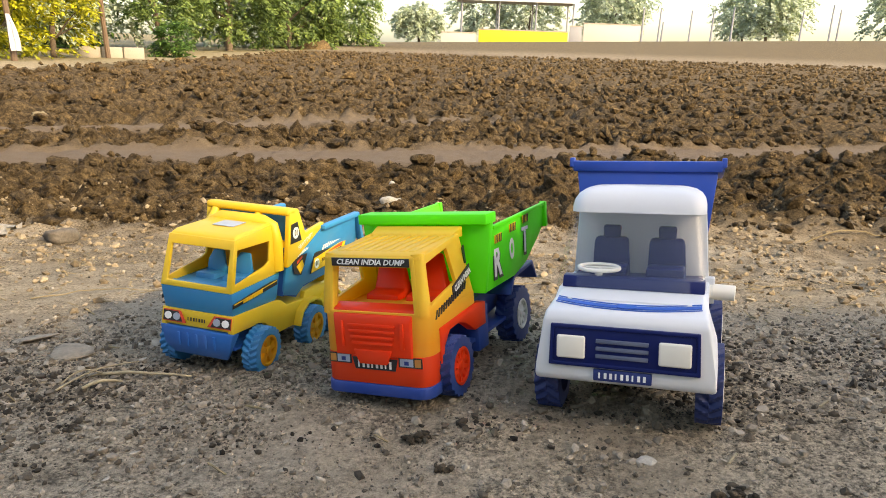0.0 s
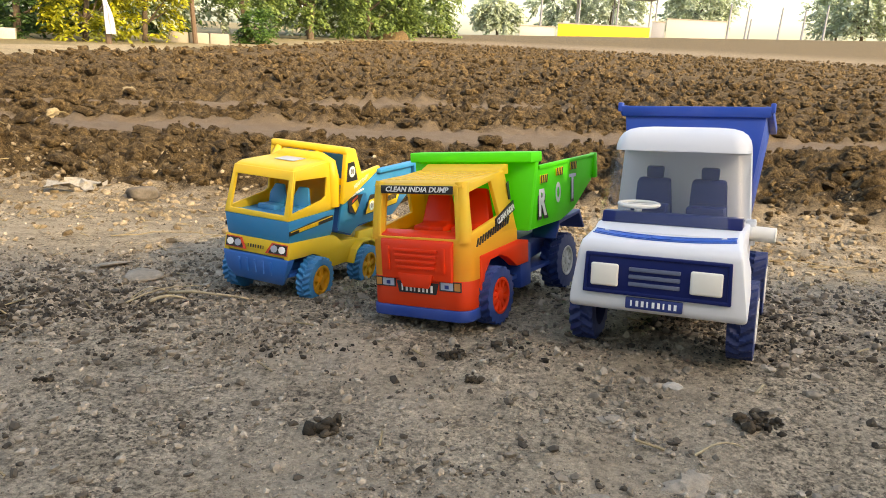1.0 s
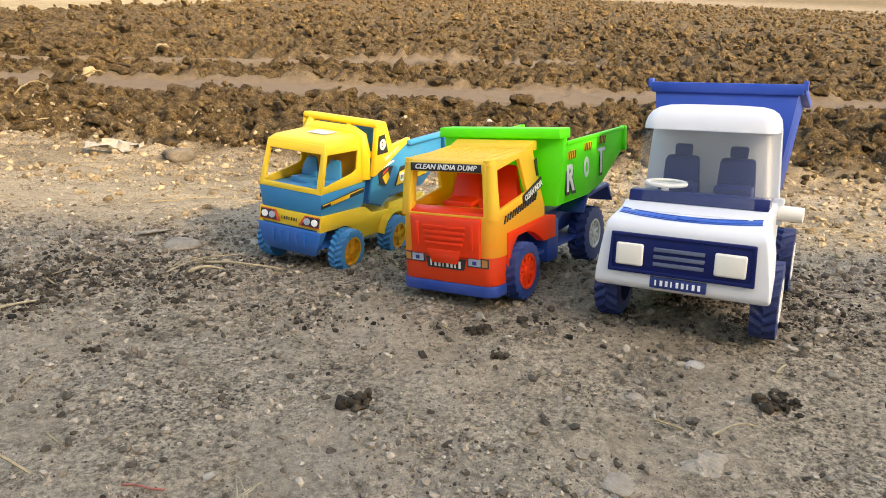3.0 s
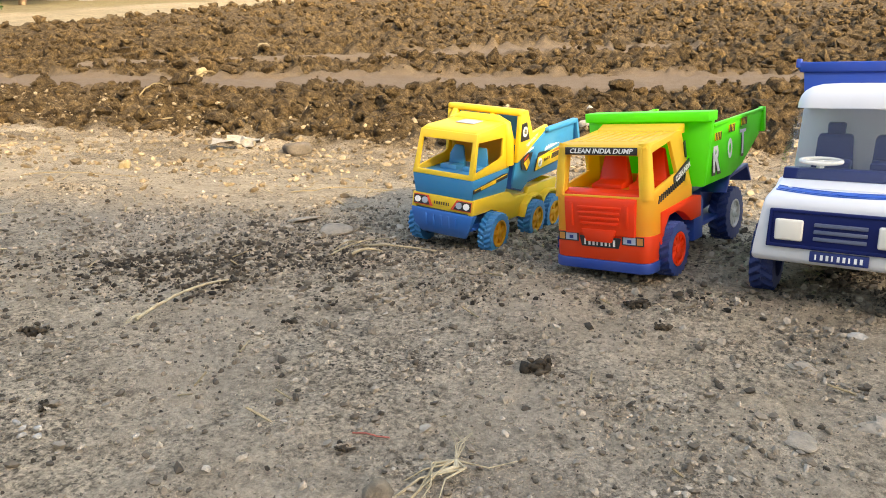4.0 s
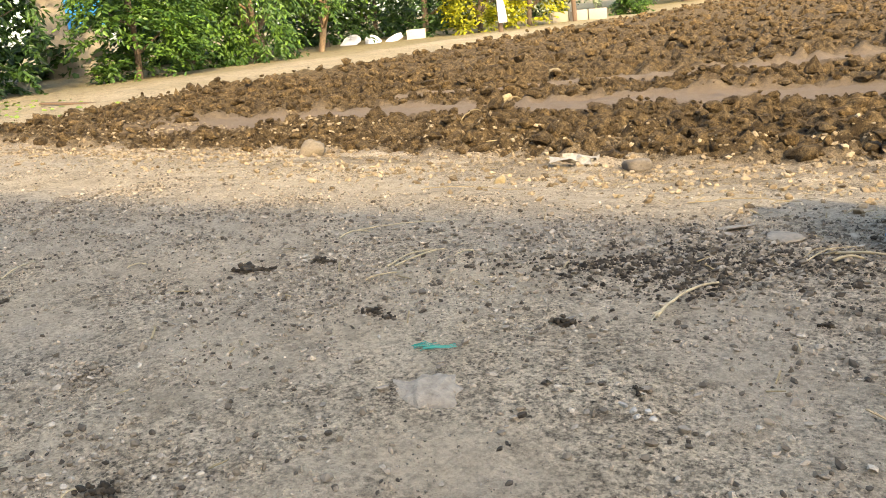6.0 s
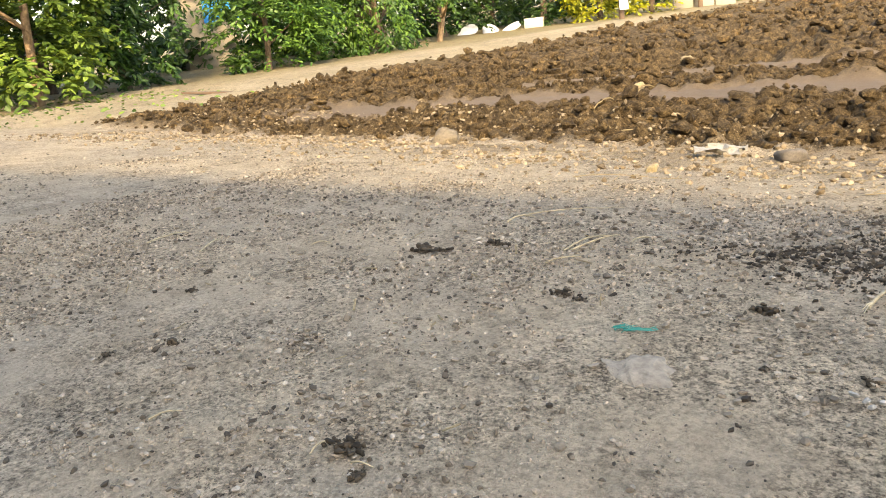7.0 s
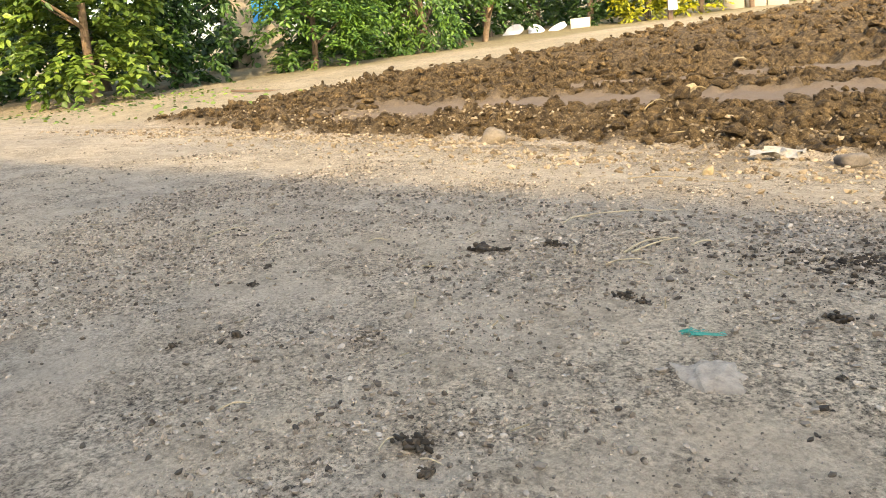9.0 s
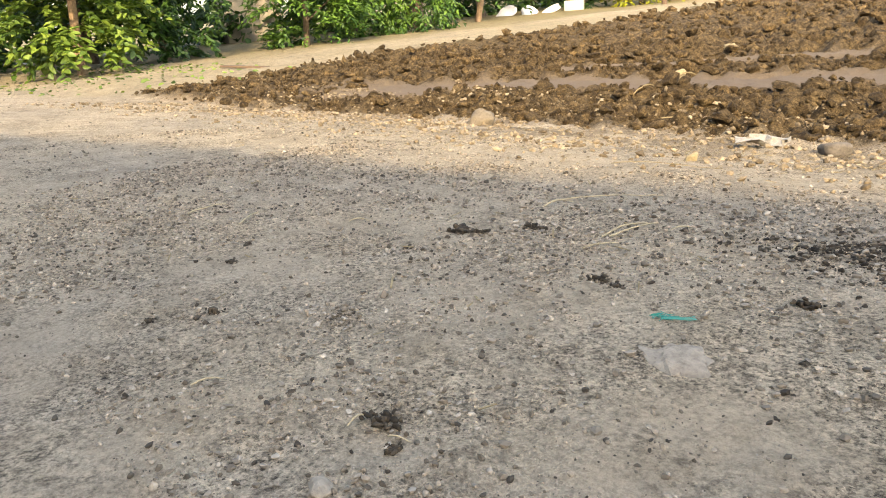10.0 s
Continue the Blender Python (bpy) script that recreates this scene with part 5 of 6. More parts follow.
def white_truck():
    t = root("toy_pickup_truck", pose(0.1449, 0.6294, 0.0130, -5.1, -4.4, -19.3), "white plastic toy truck with clear windscreen and navy bed", "toy truck", "toy trucks on the ground")
    t.scale = (1.0156,) * 3
    part("chassis", section(bmesh.new(), [(-0.012, 0.030, 0.034), (-0.012, 0.046, 0.034), (0.21, 0.060, 0.034), (0.21, 0.035, 0.034)]), NAVY, t, "navy plastic chassis", bevel=0.001)
    part("nose", section(bmesh.new(), [(-0.0455, 0.0368, 0.0635), (-0.0490, 0.0405, 0.0640), (-0.0495, 0.0500, 0.0640), (-0.0480, 0.0840, 0.0585), (-0.0440, 0.0895, 0.0565), (-0.0060, 0.0975, 0.0535), (0.0100, 0.0980, 0.0530), (0.0100, 0.0720, 0.0600), (-0.0190, 0.0690, 0.0625), (-0.0265, 0.0560, 0.0635), (-0.0280, 0.0368, 0.0635)]), WHITE, t, "white moulded bonnet and bumper", bevel=0.0028, segs=3)
    part("lower_cab", section(bmesh.new(), [(-0.025, 0.046, 0.045), (-0.025, 0.0950, 0.045), (0.080, 0.0980, 0.052), (0.080, 0.0560, 0.054), (0.040, 0.0460, 0.046)]), WHITE, t, bevel=0.0015)
    for sx in (-1, 1):
        part("fender", prism(bmesh.new(), [(-0.030, 0.058), (-0.022, 0.070), (0.024, 0.072), (0.040, 0.050), (0.080, 0.050), (0.080, 0.098), (0.0, 0.098), (-0.030, 0.088)], sx * 0.0440, sx * 0.0560), WHITE, t, bevel=0.002)
    # blue front panel, headlights, grille
    p = part("radiator_panel", section(bmesh.new(), [(-0.0493, 0.0510, 0.0520), (-0.0512, 0.0522, 0.0520), (-0.0500, 0.0785, 0.0510), (-0.0482, 0.0797, 0.0510)]), NAVY, t, "navy plastic radiator panel", bevel=0.0010)
    part("panel_rim", ringed(bmesh.new(), [(-0.0528, 0.0502), (0.0528, 0.0502), (0.0518, 0.0805), (-0.0518, 0.0805)], [(-0.0500, 0.0530), (0.0500, 0.0530), (0.0492, 0.0778), (-0.0492, 0.0778)], lambda u, v, k: (u, -0.0524 + (v - 0.05) * 0.045 + k * 0.003, v)), NAVY, p, bevel=0.0008)
    for x0, x1 in ((-0.0470, -0.0265), (0.0245, 0.0465)):
        h = part("headlight", boxed(x0, x1, -0.0535, -0.0500, 0.0560, 0.0730), IVORY, t, "ivory rectangular plastic headlight", bevel=0.0016, segs=3)
    for z in (0.0590, 0.0645, 0.0700):
        s = part("grille_bar", boxed(-0.0190, 0.0175, -0.0522, -0.0500, z - 0.0014, z + 0.0014), GRILLE, p, "dim grey grille bar", bevel=0.0004)
    pl = part("number_plate", boxed(-0.0205, 0.0205, -0.0512, -0.0490, 0.0405, 0.0492), S_NAVY, t, "blue number plate with white characters", bevel=0.0008)
    bars_front(pl, "character", -0.0175, 0.0175, 0.0448, 0.0042, -0.0512, 9, S_WHITE)

    def hood(y):
        return 0.0895 + (y + 0.0440) * (0.0080 / 0.0380)
    for y0, y1, w in ((-0.0335, -0.0290, 0.0515), (-0.0270, -0.0262, 0.0515), (-0.0362, -0.0354, 0.0520)):
        bm = bmesh.new()
        n = 14
        rows = []
        for i in range(n + 1):
            u = -1 + 2 * i / n
            bow = 0.008 * (u * u) - 0.003
            rows.append([bm.verts.new((u * w, y + bow, hood(y + bow) + dz)) for y in (y0, y1) for dz in (0.0002, 0.0008)])
        for a, b in zip(rows, rows[1:]):
            for i, j in ((0, 1), (1, 3), (3, 2), (2, 0)):
                bm.faces.new((a[i], a[j], b[j], b[i]))
        part("bonnet_stripe", bm, S_BLUE, t, "blue stripe printed on white bonnet", angle=60)
    bm = bmesh.new()
    lathe_x(bm, [(0, 0.0078), (0.0006, 0.0078), (0.0008, 0)], 24)
    bm.transform(Matrix.Translation((0, -0.0345, hood(-0.0345) + 0.0009)) @ pose(0, 0, 0, 12, 0, 0) @ Matrix.Diagonal((1, 0.42, 1, 1)) @ pose(0, 0, 0, 0, -90, 0))
    em = part("emblem", bm, S_BLUE, t, "oval blue emblem on the bonnet")
    # cab glass: windscreen and sides in one clear shell
    bm = bmesh.new()
    rows = []
    for k in range(7):
        v = k / 6
        w, y, z = 0.0585 - 0.0070 * v, -0.0040 + 0.0250 * v, 0.0965 + 0.0600 * v
        row = [(-w, 0.066, z)]
        for i in range(13):
            u = -1 + 2 * i / 12
            row.append((u * w, y + 0.008 * abs(u) ** 5, z))
        row.append((w, 0.066, z))
        rows.append([bm.verts.new(q) for q in row])
    for a, b in zip(rows, rows[1:]):
        for i in range(len(a) - 1):
            bm.faces.new((a[i], a[i + 1], b[i + 1], b[i]))
    ws = part("windscreen", bm, CLEAR, t, "clear slightly hazy plastic windscreen", angle=80)
    ws.visible_shadow = False
    part("back_wall", section(bmesh.new(), [(0.0640, 0.0970, 0.0550), (0.0640, 0.1570, 0.0512), (0.0790, 0.1570, 0.0512), (0.0790, 0.0970, 0.0550)]), WHITE, t, bevel=0.001)
    bm = bmesh.new()
    rings = []
    for z, ins, fr in ((0.1545, 0.0, 0.0), (0.1590, 0.0002, 0.0008), (0.1640, 0.0014, 0.0028), (0.1685, 0.0042, 0.0060), (0.1715, 0.0085, 0.0105), (0.1733, 0.0150, 0.0180), (0.1740, 0.0260, 0.0270)):
        hw, y0, y1, r = 0.0516 - ins, 0.0204 + fr, 0.0815 - ins * 0.6, 0.012
        ring = []
        for cx, cy, a0 in ((hw - r, y1 - r, 0), (-hw + r, y1 - r, 90), (-hw + r, y0 + r, 180), (hw - r, y0 + r, 270)):
            for i in range(6):
                ang = radians(a0 + 18 * i)
                ring.append(bm.verts.new((cx + r * math.cos(ang), cy + r * math.sin(ang), z)))
        rings.append(ring)
    for p, q in zip(rings, rings[1:]):
        for i in range(len(p)):
            j = (i + 1) % len(p)
            bm.faces.new((p[i], p[j], q[j], q[i]))
    bm.faces.new(rings[0][::-1])
    bm.faces.new(rings[-1])
    part("roof", bm, WHITE, t, "white rounded cab roof", angle=70)
    # unseen plate, added to keep light off the earth under the toy
    part("added_floor_plate", boxed(-0.050, 0.050, -0.042, 0.200, 0.0365, 0.0400), NAVY, t)
    part("dashboard", section(bmesh.new(), [(-0.0015, 0.0978, 0.0530), (0.0020, 0.1065, 0.0530), (0.0140, 0.1065, 0.0530), (0.0240, 0.0978, 0.0530)]), NAVY, t, "navy dashboard", bevel=0.001)
    part("cab_floor", boxed(-0.0510, 0.0510, 0.0120, 0.0640, 0.0960, 0.0995), NAVY, t)
    for x in (-0.0215, 0.0225):
        s = root_part("seat", t, (x, 0.040, 0.0990))
        part("cushion", boxed(-0.0145, 0.0145, -0.0160, 0.0080, 0.0, 0.0120), NAVY, s, bevel=0.002)
        part("backrest", section(bmesh.new(), [(0.0040, 0.0, 0.0155), (0.0060, 0.0290, 0.0150), (0.0080, 0.0330, 0.0120), (0.0140, 0.0330, 0.0120), (0.0150, 0.0, 0.0155)]), NAVY, s, bevel=0.002)
        part("headrest", section(bmesh.new(), [(0.0070, 0.0320, 0.0070), (0.0075, 0.0420, 0.0075), (0.0130, 0.0430, 0.0070), (0.0140, 0.0320, 0.0065)]), NAVY, s, bevel=0.002)
    sw = root_part("steering_wheel", t, (-0.0265, 0.0110, 0.1120))
    bm = bmesh.new()
    pts = [(0.0155 * math.cos(a), 0.0085 * math.sin(a), 0.0012 * math.sin(a)) for a in [i * 2 * math.pi / 24 for i in range(25)]]
    tube(bm, pts, 0.0017, 8)
    part("rim", bm, IVORY, sw, "ivory steering wheel rim", angle=80)
    part("spoke", boxed(-0.0150, 0.0150, -0.0020, 0.0020, -0.0010, 0.0008), IVORY, sw)
    part("column", tube(bmesh.new(), [(0, 0, 0), (0, -0.004, -0.012)], 0.0030), IVORY, sw)
    # peg and mirror arm beside the cab
    part("side_peg", tube(bmesh.new(), [(0.0500, 0.052, 0.0900), (0.0600, 0.052, 0.0900), (0.0755, 0.051, 0.0895)], 0.0062, 14), IVORY, t, "ivory plastic peg beside the cab", bevel=0.0006, angle=50)
    part("side_bracket", boxed(0.0520, 0.0600, 0.0500, 0.0600, 0.0800, 0.1010), WHITE, t, bevel=0.001)
    # navy bed
    bed = root_part("tipper_bed", t, (0, 0, 0.003))
    part("front_board", section(bmesh.new(), [(0.0900, 0.0850, 0.0480), (0.0950, 0.0850, 0.0480), (0.1000, 0.1890, 0.0600), (0.0950, 0.1890, 0.0600)]), ROYAL, bed, bevel=0.0008)
    part("front_rim", section(bmesh.new(), [(0.0920, 0.1800, 0.0622), (0.0905, 0.1890, 0.0630), (0.1020, 0.1890, 0.0630), (0.1020, 0.1800, 0.0622)]), ROYAL, bed, bevel=0.001)
    for sx in (-1, 1):
        bm = bmesh.new()
        o = [(0.0920, 0.0850), (0.0970, 0.1880), (0.2400, 0.1720), (0.2250, 0.0850)]
        a = [bm.verts.new((sx * (0.0480 + (z - 0.085) * 0.1154), y, z)) for y, z in o]
        b = [bm.verts.new((sx * (0.0445 + (z - 0.085) * 0.1154), y, z)) for y, z in o]
        bm.faces.new(a)
        bm.faces.new(b[::-1])
        for i in range(4):
            j = (i + 1) % 4
            bm.faces.new((a[i], b[i], b[j], a[j]))
        part("side_wall", bm, ROYAL, bed, bevel=0.0006)
        part("side_rim", prism(bmesh.new(), [(0.0950, 0.1820), (0.0950, 0.1895), (0.2420, 0.1735), (0.2420, 0.1660)], sx * 0.0570, sx * 0.0640), ROYAL, bed, bevel=0.0008)
        part("rim_tip", boxed(min(sx * 0.0615, sx * 0.0655), max(sx * 0.0615, sx * 0.0655), 0.0910, 0.0990, 0.1840, 0.1920), ROYAL, bed, bevel=0.0008)
    part("bed_floor", boxed(-0.0480, 0.0480, 0.0920, 0.2250, 0.0850, 0.0890), ROYAL, bed)
    for sx in (-1, 1):
        wheel(t, sx * 0.0590, 0.0, 0.0305, 0.019, sx, NAVYTYRE, IVORY, 0.0180, 8)
        wheel(t, sx * 0.0580, 0.150, 0.0305, 0.021, sx, NAVYTYRE, IVORY, 0.0180, 8)
    for y in (0.0, 0.150):
        part("axle", tube(bmesh.new(), [(-0.055, y, 0.0305), (0.055, y, 0.0305)], 0.0025), GREYP, t)


def yellow_truck():
    t = root("toy_dump_truck", pose(-0.2200, 0.7600, -0.0180, -6.0, 0.4, -17.5), "yellow and blue six-wheeled plastic toy dump truck", "toy truck", "toy trucks on the ground")
    t.scale = (0.938,) * 3
    W = 0.0395
    part("chassis", boxed(-0.026, 0.026, -0.030, 0.185, 0.024, 0.040), MIDBLUE, t, bevel=0.001)
    # added plate that deepens the shade between the wheels
    part("added_floor_plate", boxed(-0.036, 0.036, -0.030, 0.186, 0.0290, 0.0320), MIDBLUE, t)
    part("bumper", section(bmesh.new(), [(-0.0330, 0.0190, 0.0300), (-0.0400, 0.0300, 0.0370), (-0.0430, 0.0490, 0.0415), (-0.0300, 0.0490, 0.0415), (-0.0260, 0.0300, 0.0300), (-0.0260, 0.0190, 0.0280)]), BUMPER, t, "blue ribbed front bumper", bevel=0.0012)
    for i in range(5):
        x = -0.020 + 0.010 * i
        part("bumper_rib", prism(bmesh.new(), [(-0.0415, 0.0300), (-0.0440, 0.0440), (-0.0400, 0.0440), (-0.0380, 0.0300)], x - 0.0012, x + 0.0012), BUMPER, t, bevel=0.0004)
    # yellow lower body with wheel arches, two sides and a deck
    arch = [(-0.0415, 0.0490), (-0.0400, 0.0665), (0.0420, 0.0665), (0.0480, 0.0650), (0.0620, 0.0570), (0.1000, 0.0560), (0.1020, 0.0640), (0.1850, 0.0670), (0.1880, 0.0560), (0.1900, 0.0320), (0.1850, 0.0320), (0.1790, 0.0440), (0.1700, 0.0500), (0.1530, 0.0510), (0.1430, 0.0470), (0.1340, 0.0380), (0.1260, 0.0470), (0.1150, 0.0510), (0.0980, 0.0500), (0.0860, 0.0430), (0.0810, 0.0305), (0.0310, 0.0290), (0.0270, 0.0390), (0.0180, 0.0465), (0.0050, 0.0500), (-0.0120, 0.0490)]
    for sx in (-1, 1):
        part("side_skirt", prism(bmesh.new(), arch, sx * 0.0350, sx * 0.0410), YELLOW, t, bevel=0.0008)
        part("arch_lip", prism(bmesh.new(), [(0.0800, 0.0300), (0.0850, 0.0440), (0.0970, 0.0520), (0.1160, 0.0530), (0.1270, 0.0490), (0.1340, 0.0400), (0.1420, 0.0490), (0.1530, 0.0530), (0.1710, 0.0520), (0.1810, 0.0450), (0.1900, 0.0310), (0.1930, 0.0330), (0.1840, 0.0480), (0.1720, 0.0555), (0.1520, 0.0560), (0.1400, 0.0515), (0.1340, 0.0450), (0.1280, 0.0515), (0.1170, 0.0560), (0.0960, 0.0550), (0.0830, 0.0460), (0.0775, 0.0300)], sx * 0.0400, sx * 0.0500), YELLOW, t, bevel=0.0006)
    part("deck", section(bmesh.new(), [(-0.0400, 0.0500, 0.0355), (-0.0400, 0.0660, 0.0355), (0.0420, 0.0660, 0.0355), (0.0620, 0.0565, 0.0355), (0.1880, 0.0580, 0.0355), (0.1880, 0.0520, 0.0355), (0.0300, 0.0520, 0.0355)]), YELLOW, t, bevel=0.0006)
    part("tail_panel", boxed(-0.0410, 0.0410, 0.1840, 0.1910, 0.0320, 0.0670), YELLOW, t, bevel=0.0012)
    # front lamp prints
    def lamp_print(sx, rows, y):
        """A thin print on the front, from (x, z) points, at the side sx."""
        bm = bmesh.new()
        lo = [bm.verts.new((sx * x, y - (0.0585 - z) * 0.09, z)) for x, z in rows]
        hi = [bm.verts.new((sx * x, y - (0.0585 - z) * 0.09 - 0.0006, z)) for x, z in rows]
        bm.faces.new(lo)
        bm.faces.new(hi[::-1])
        for i in range(len(rows)):
            j = (i + 1) % len(rows)
            bm.faces.new((lo[i], lo[j], hi[j], hi[i]))
        return bm
    for sx in (-1, 1):
        h = part("headlight_print", lamp_print(sx, [(0.0120, 0.0530), (0.0385, 0.0530), (0.0385, 0.0645), (0.0190, 0.0645)], -0.0411), S_RED, t, "red and silver printed headlight")
        part("lamp", lamp_print(sx, [(0.0160, 0.0540), (0.0380, 0.0540), (0.0380, 0.0636), (0.0215, 0.0636)], -0.0416), S_BLACK, h)
        for x0 in (0.0188, 0.0285):
            part("lamp", lamp_print(sx, [(x0 + 0.004 + 0.0042 * math.cos(k * math.pi / 4), 0.0588 + 0.0038 * math.sin(k * math.pi / 4)) for k in range(8)], -0.0421), S_SILVER if x0 < 0.02 else S_WHITE, h)
    bars_front(t, "number_print", -0.0110, 0.0110, 0.0580, 0.0035, -0.0418, 7, S_BLACK)
    # blue band of the cab
    part("cab_band", section(bmesh.new(), [(-0.0390, 0.0660, W - 0.0010), (-0.0445, 0.0900, W + 0.0005), (0.0440, 0.0960, W + 0.0005), (0.0440, 0.0700, W - 0.0010), (0.0400, 0.0660, W - 0.0010)]), SKYBLUE, t, "sky blue lower cab", bevel=0.001)
    # yellow cab frame
    part("windscreen_frame", ringed(bmesh.new(), [(-W - 0.0006, 0.0895), (W + 0.0006, 0.0895), (0.0370, 0.1400), (-0.0370, 0.1400)], [(-0.0335, 0.0950), (0.0335, 0.0950), (0.0325, 0.1305), (-0.0325, 0.1305)], lambda u, v, k: (u, -0.0452 + (v - 0.0895) * 0.17 + k * 0.004, v)), YELLOW, t, bevel=0.0010)
    outer = [(-0.0440, 0.0895), (0.0440, 0.0960), (0.0440, 0.1030), (0.0330, 0.1490), (-0.0350, 0.1400)]
    inner = [(-0.0380, 0.0965), (0.0180, 0.1075), (0.0250, 0.1110), (0.0260, 0.1320), (-0.0330, 0.1300)]
    for sx in (-1, 1):
        part("door_frame", ringed(bmesh.new(), outer, inner, lambda u, v, k: (sx * (W + 0.0006 - 0.003 * k - max(0, v - 0.0895) * 0.05), u, v)), YELLOW, t, bevel=0.0009)
    part("roof", section(bmesh.new(), [(-0.0365, 0.1370, 0.0368), (-0.0350, 0.1415, 0.0360), (-0.0280, 0.1445, 0.0345), (0.0310, 0.1500, 0.0345), (0.0350, 0.1460, 0.0368), (0.0350, 0.1420, 0.0368)]), YELLOW, t, "yellow rounded cab roof", bevel=0.0022, segs=3, angle=60)
    part("back_wall", section(bmesh.new(), [(0.0400, 0.0960, 0.0370), (0.0440, 0.0960, 0.0370), (0.0350, 0.1470, 0.0350), (0.0310, 0.1470, 0.0350)]), GOLD, t)
    part("rear_hoop", tube(bmesh.new(), [(-0.0385, 0.0420, 0.0990), (-0.0375, 0.0385, 0.1300), (-0.0345, 0.0350, 0.1460), (-0.0250, 0.0340, 0.1500), (0.0250, 0.0340, 0.1500), (0.0345, 0.0350, 0.1460), (0.0375, 0.0385, 0.1300), (0.0385, 0.0420, 0.0990)], 0.0072, 12), YELLOW, t, angle=70)
    part("roof_print", prism(bmesh.new(), [(-0.0050, 0.1473), (0.0180, 0.1494), (0.0180, 0.1499), (-0.0050, 0.1478)], -0.0100, 0.0140), S_SILVER, t, "pale print on the cab roof")
    part("cab_floor", boxed(-0.0370, 0.0370, -0.0400, 0.0400, 0.0880, 0.0905), SKYBLUE, t)
    part("dashboard", section(bmesh.new(), [(-0.0400, 0.0890, 0.0350), (-0.0400, 0.0935, 0.0350), (-0.0300, 0.0935, 0.0350), (-0.0280, 0.0890, 0.0350)]), SKYBLUE, t, bevel=0.001)
    for x in (-0.0140, 0.0170):
        s = root_part("seat", t, (x, 0.006, 0.0900))
        part("cushion", boxed(-0.0110, 0.0110, -0.0160, 0.0040, 0.0, 0.0080), SKYBLUE, s, bevel=0.0015)
        part("backrest", section(bmesh.new(), [(0.0020, 0.0, 0.0110), (0.0040, 0.0190, 0.0105), (0.0070, 0.0290, 0.0060), (0.0110, 0.0290, 0.0060), (0.0110, 0.0, 0.0110)]), SKYBLUE, s, bevel=0.0018)
    # prints on both cab sides
    for sx in (-1, 1):
        bm = side_poly([(-0.0420, 0.0745), (0.0400, 0.0840), (0.0400, 0.0895), (0.0250, 0.0890), (-0.0420, 0.0790)], 0.0400)
        if sx < 0:
            bmesh.ops.scale(bm, vec=(-1, 1, 1), verts=bm.verts)
        d = part("side_print", bm, S_BLACK, t, "black and yellow strip print on the door")
        bm = bmesh.new()
        for i in range(12):
            y0 = -0.0250 + i * 0.0030
            z0 = 0.0782 + (y0 + 0.025) * 0.112
            prism(bm, [(y0, z0 - 0.0012), (y0 + 0.0022, z0 - 0.0010), (y0 + 0.0022, z0 + 0.0022), (y0, z0 + 0.0020)], sx * 0.0404, sx * 0.0410)
        prism(bm, [(-0.0400, 0.0780), (0.0380, 0.0880), (0.0380, 0.0889), (-0.0400, 0.0788)], sx * 0.0404, sx * 0.0410)
        part("character", bm, S_YELLOW, d)
    # bar and hood over the bed
    hood = root_part("canopy", t, (0, 0, 0))
    side = [(0.0430, 0.1020), (0.0480, 0.1030), (0.1230, 0.1395), (0.1225, 0.1435), (0.0800, 0.1360), (0.0610, 0.1640), (0.0430, 0.1640)]
    for sx in (-1, 1):
        part("side_cheek", prism(bmesh.new(), side, sx * 0.0450, sx * 0.0505), YELLOW, hood, bevel=0.0012)
    part("top_bar", boxed(-0.0505, 0.0505, 0.0415, 0.0570, 0.1570, 0.1650), YELLOW, hood, bevel=0.0030, segs=3)
    part("lower_bar", boxed(-0.0450, 0.0450, 0.0440, 0.0500, 0.1230, 0.1300), YELLOW, hood, bevel=0.0015)
    part("brace", tube(bmesh.new(), [(0.010, 0.0300, 0.1460), (0.012, 0.0420, 0.1510), (0.012, 0.0480, 0.1600)], 0.0040, 8), YELLOW, hood, angle=60)
    part("brace", tube(bmesh.new(), [(-0.042, 0.0300, 0.1380), (-0.040, 0.0400, 0.1480), (-0.040, 0.0480, 0.1600)], 0.0050, 8), YELLOW, hood, angle=60)
    for sx in (-1, 1):
        bm = side_poly([(0.0465, 0.1270), (0.0700, 0.1290), (0.0590, 0.1500), (0.0465, 0.1480)], 0.0507)
        if sx < 0:
            bmesh.ops.scale(bm, vec=(-1, 1, 1), verts=bm.verts)
        n = part("number_badge", bm, S_BLACK, hood, "black badge with a round number")
        bm = bmesh.new()
        lathe_x(bm, [(0, 0.0062), (0.0005, 0.0062), (0.0006, 0)], 24)
        bm.transform(Matrix.Translation((sx * 0.0513, 0.0555, 0.1385)) @ Matrix.Rotation(0 if sx > 0 else math.pi, 4, "Z"))
        part("disc", bm, S_WHITE, n)
        if sx > 0:
            lettering("lettering", "01", 0.0090, side_m(0.0522, 0.0555, 0.1385, 5), S_BLACK, n, 0.8)
    lettering("lettering", "HEAVY DUTY", 0.0065, side_m(0.0507, 0.0800, 0.1265, 22), S_WHITE, hood, 0.85)
    # blue bed
    bed = root_part("dump_bed", t, (0, 0, 0))
    o = [(0.0530, 0.0700), (0.0480, 0.1030), (0.1220, 0.1390), (0.2100, 0.1450), (0.2260, 0.1120), (0.1820, 0.0780), (0.0980, 0.0730), (0.0840, 0.0630)]
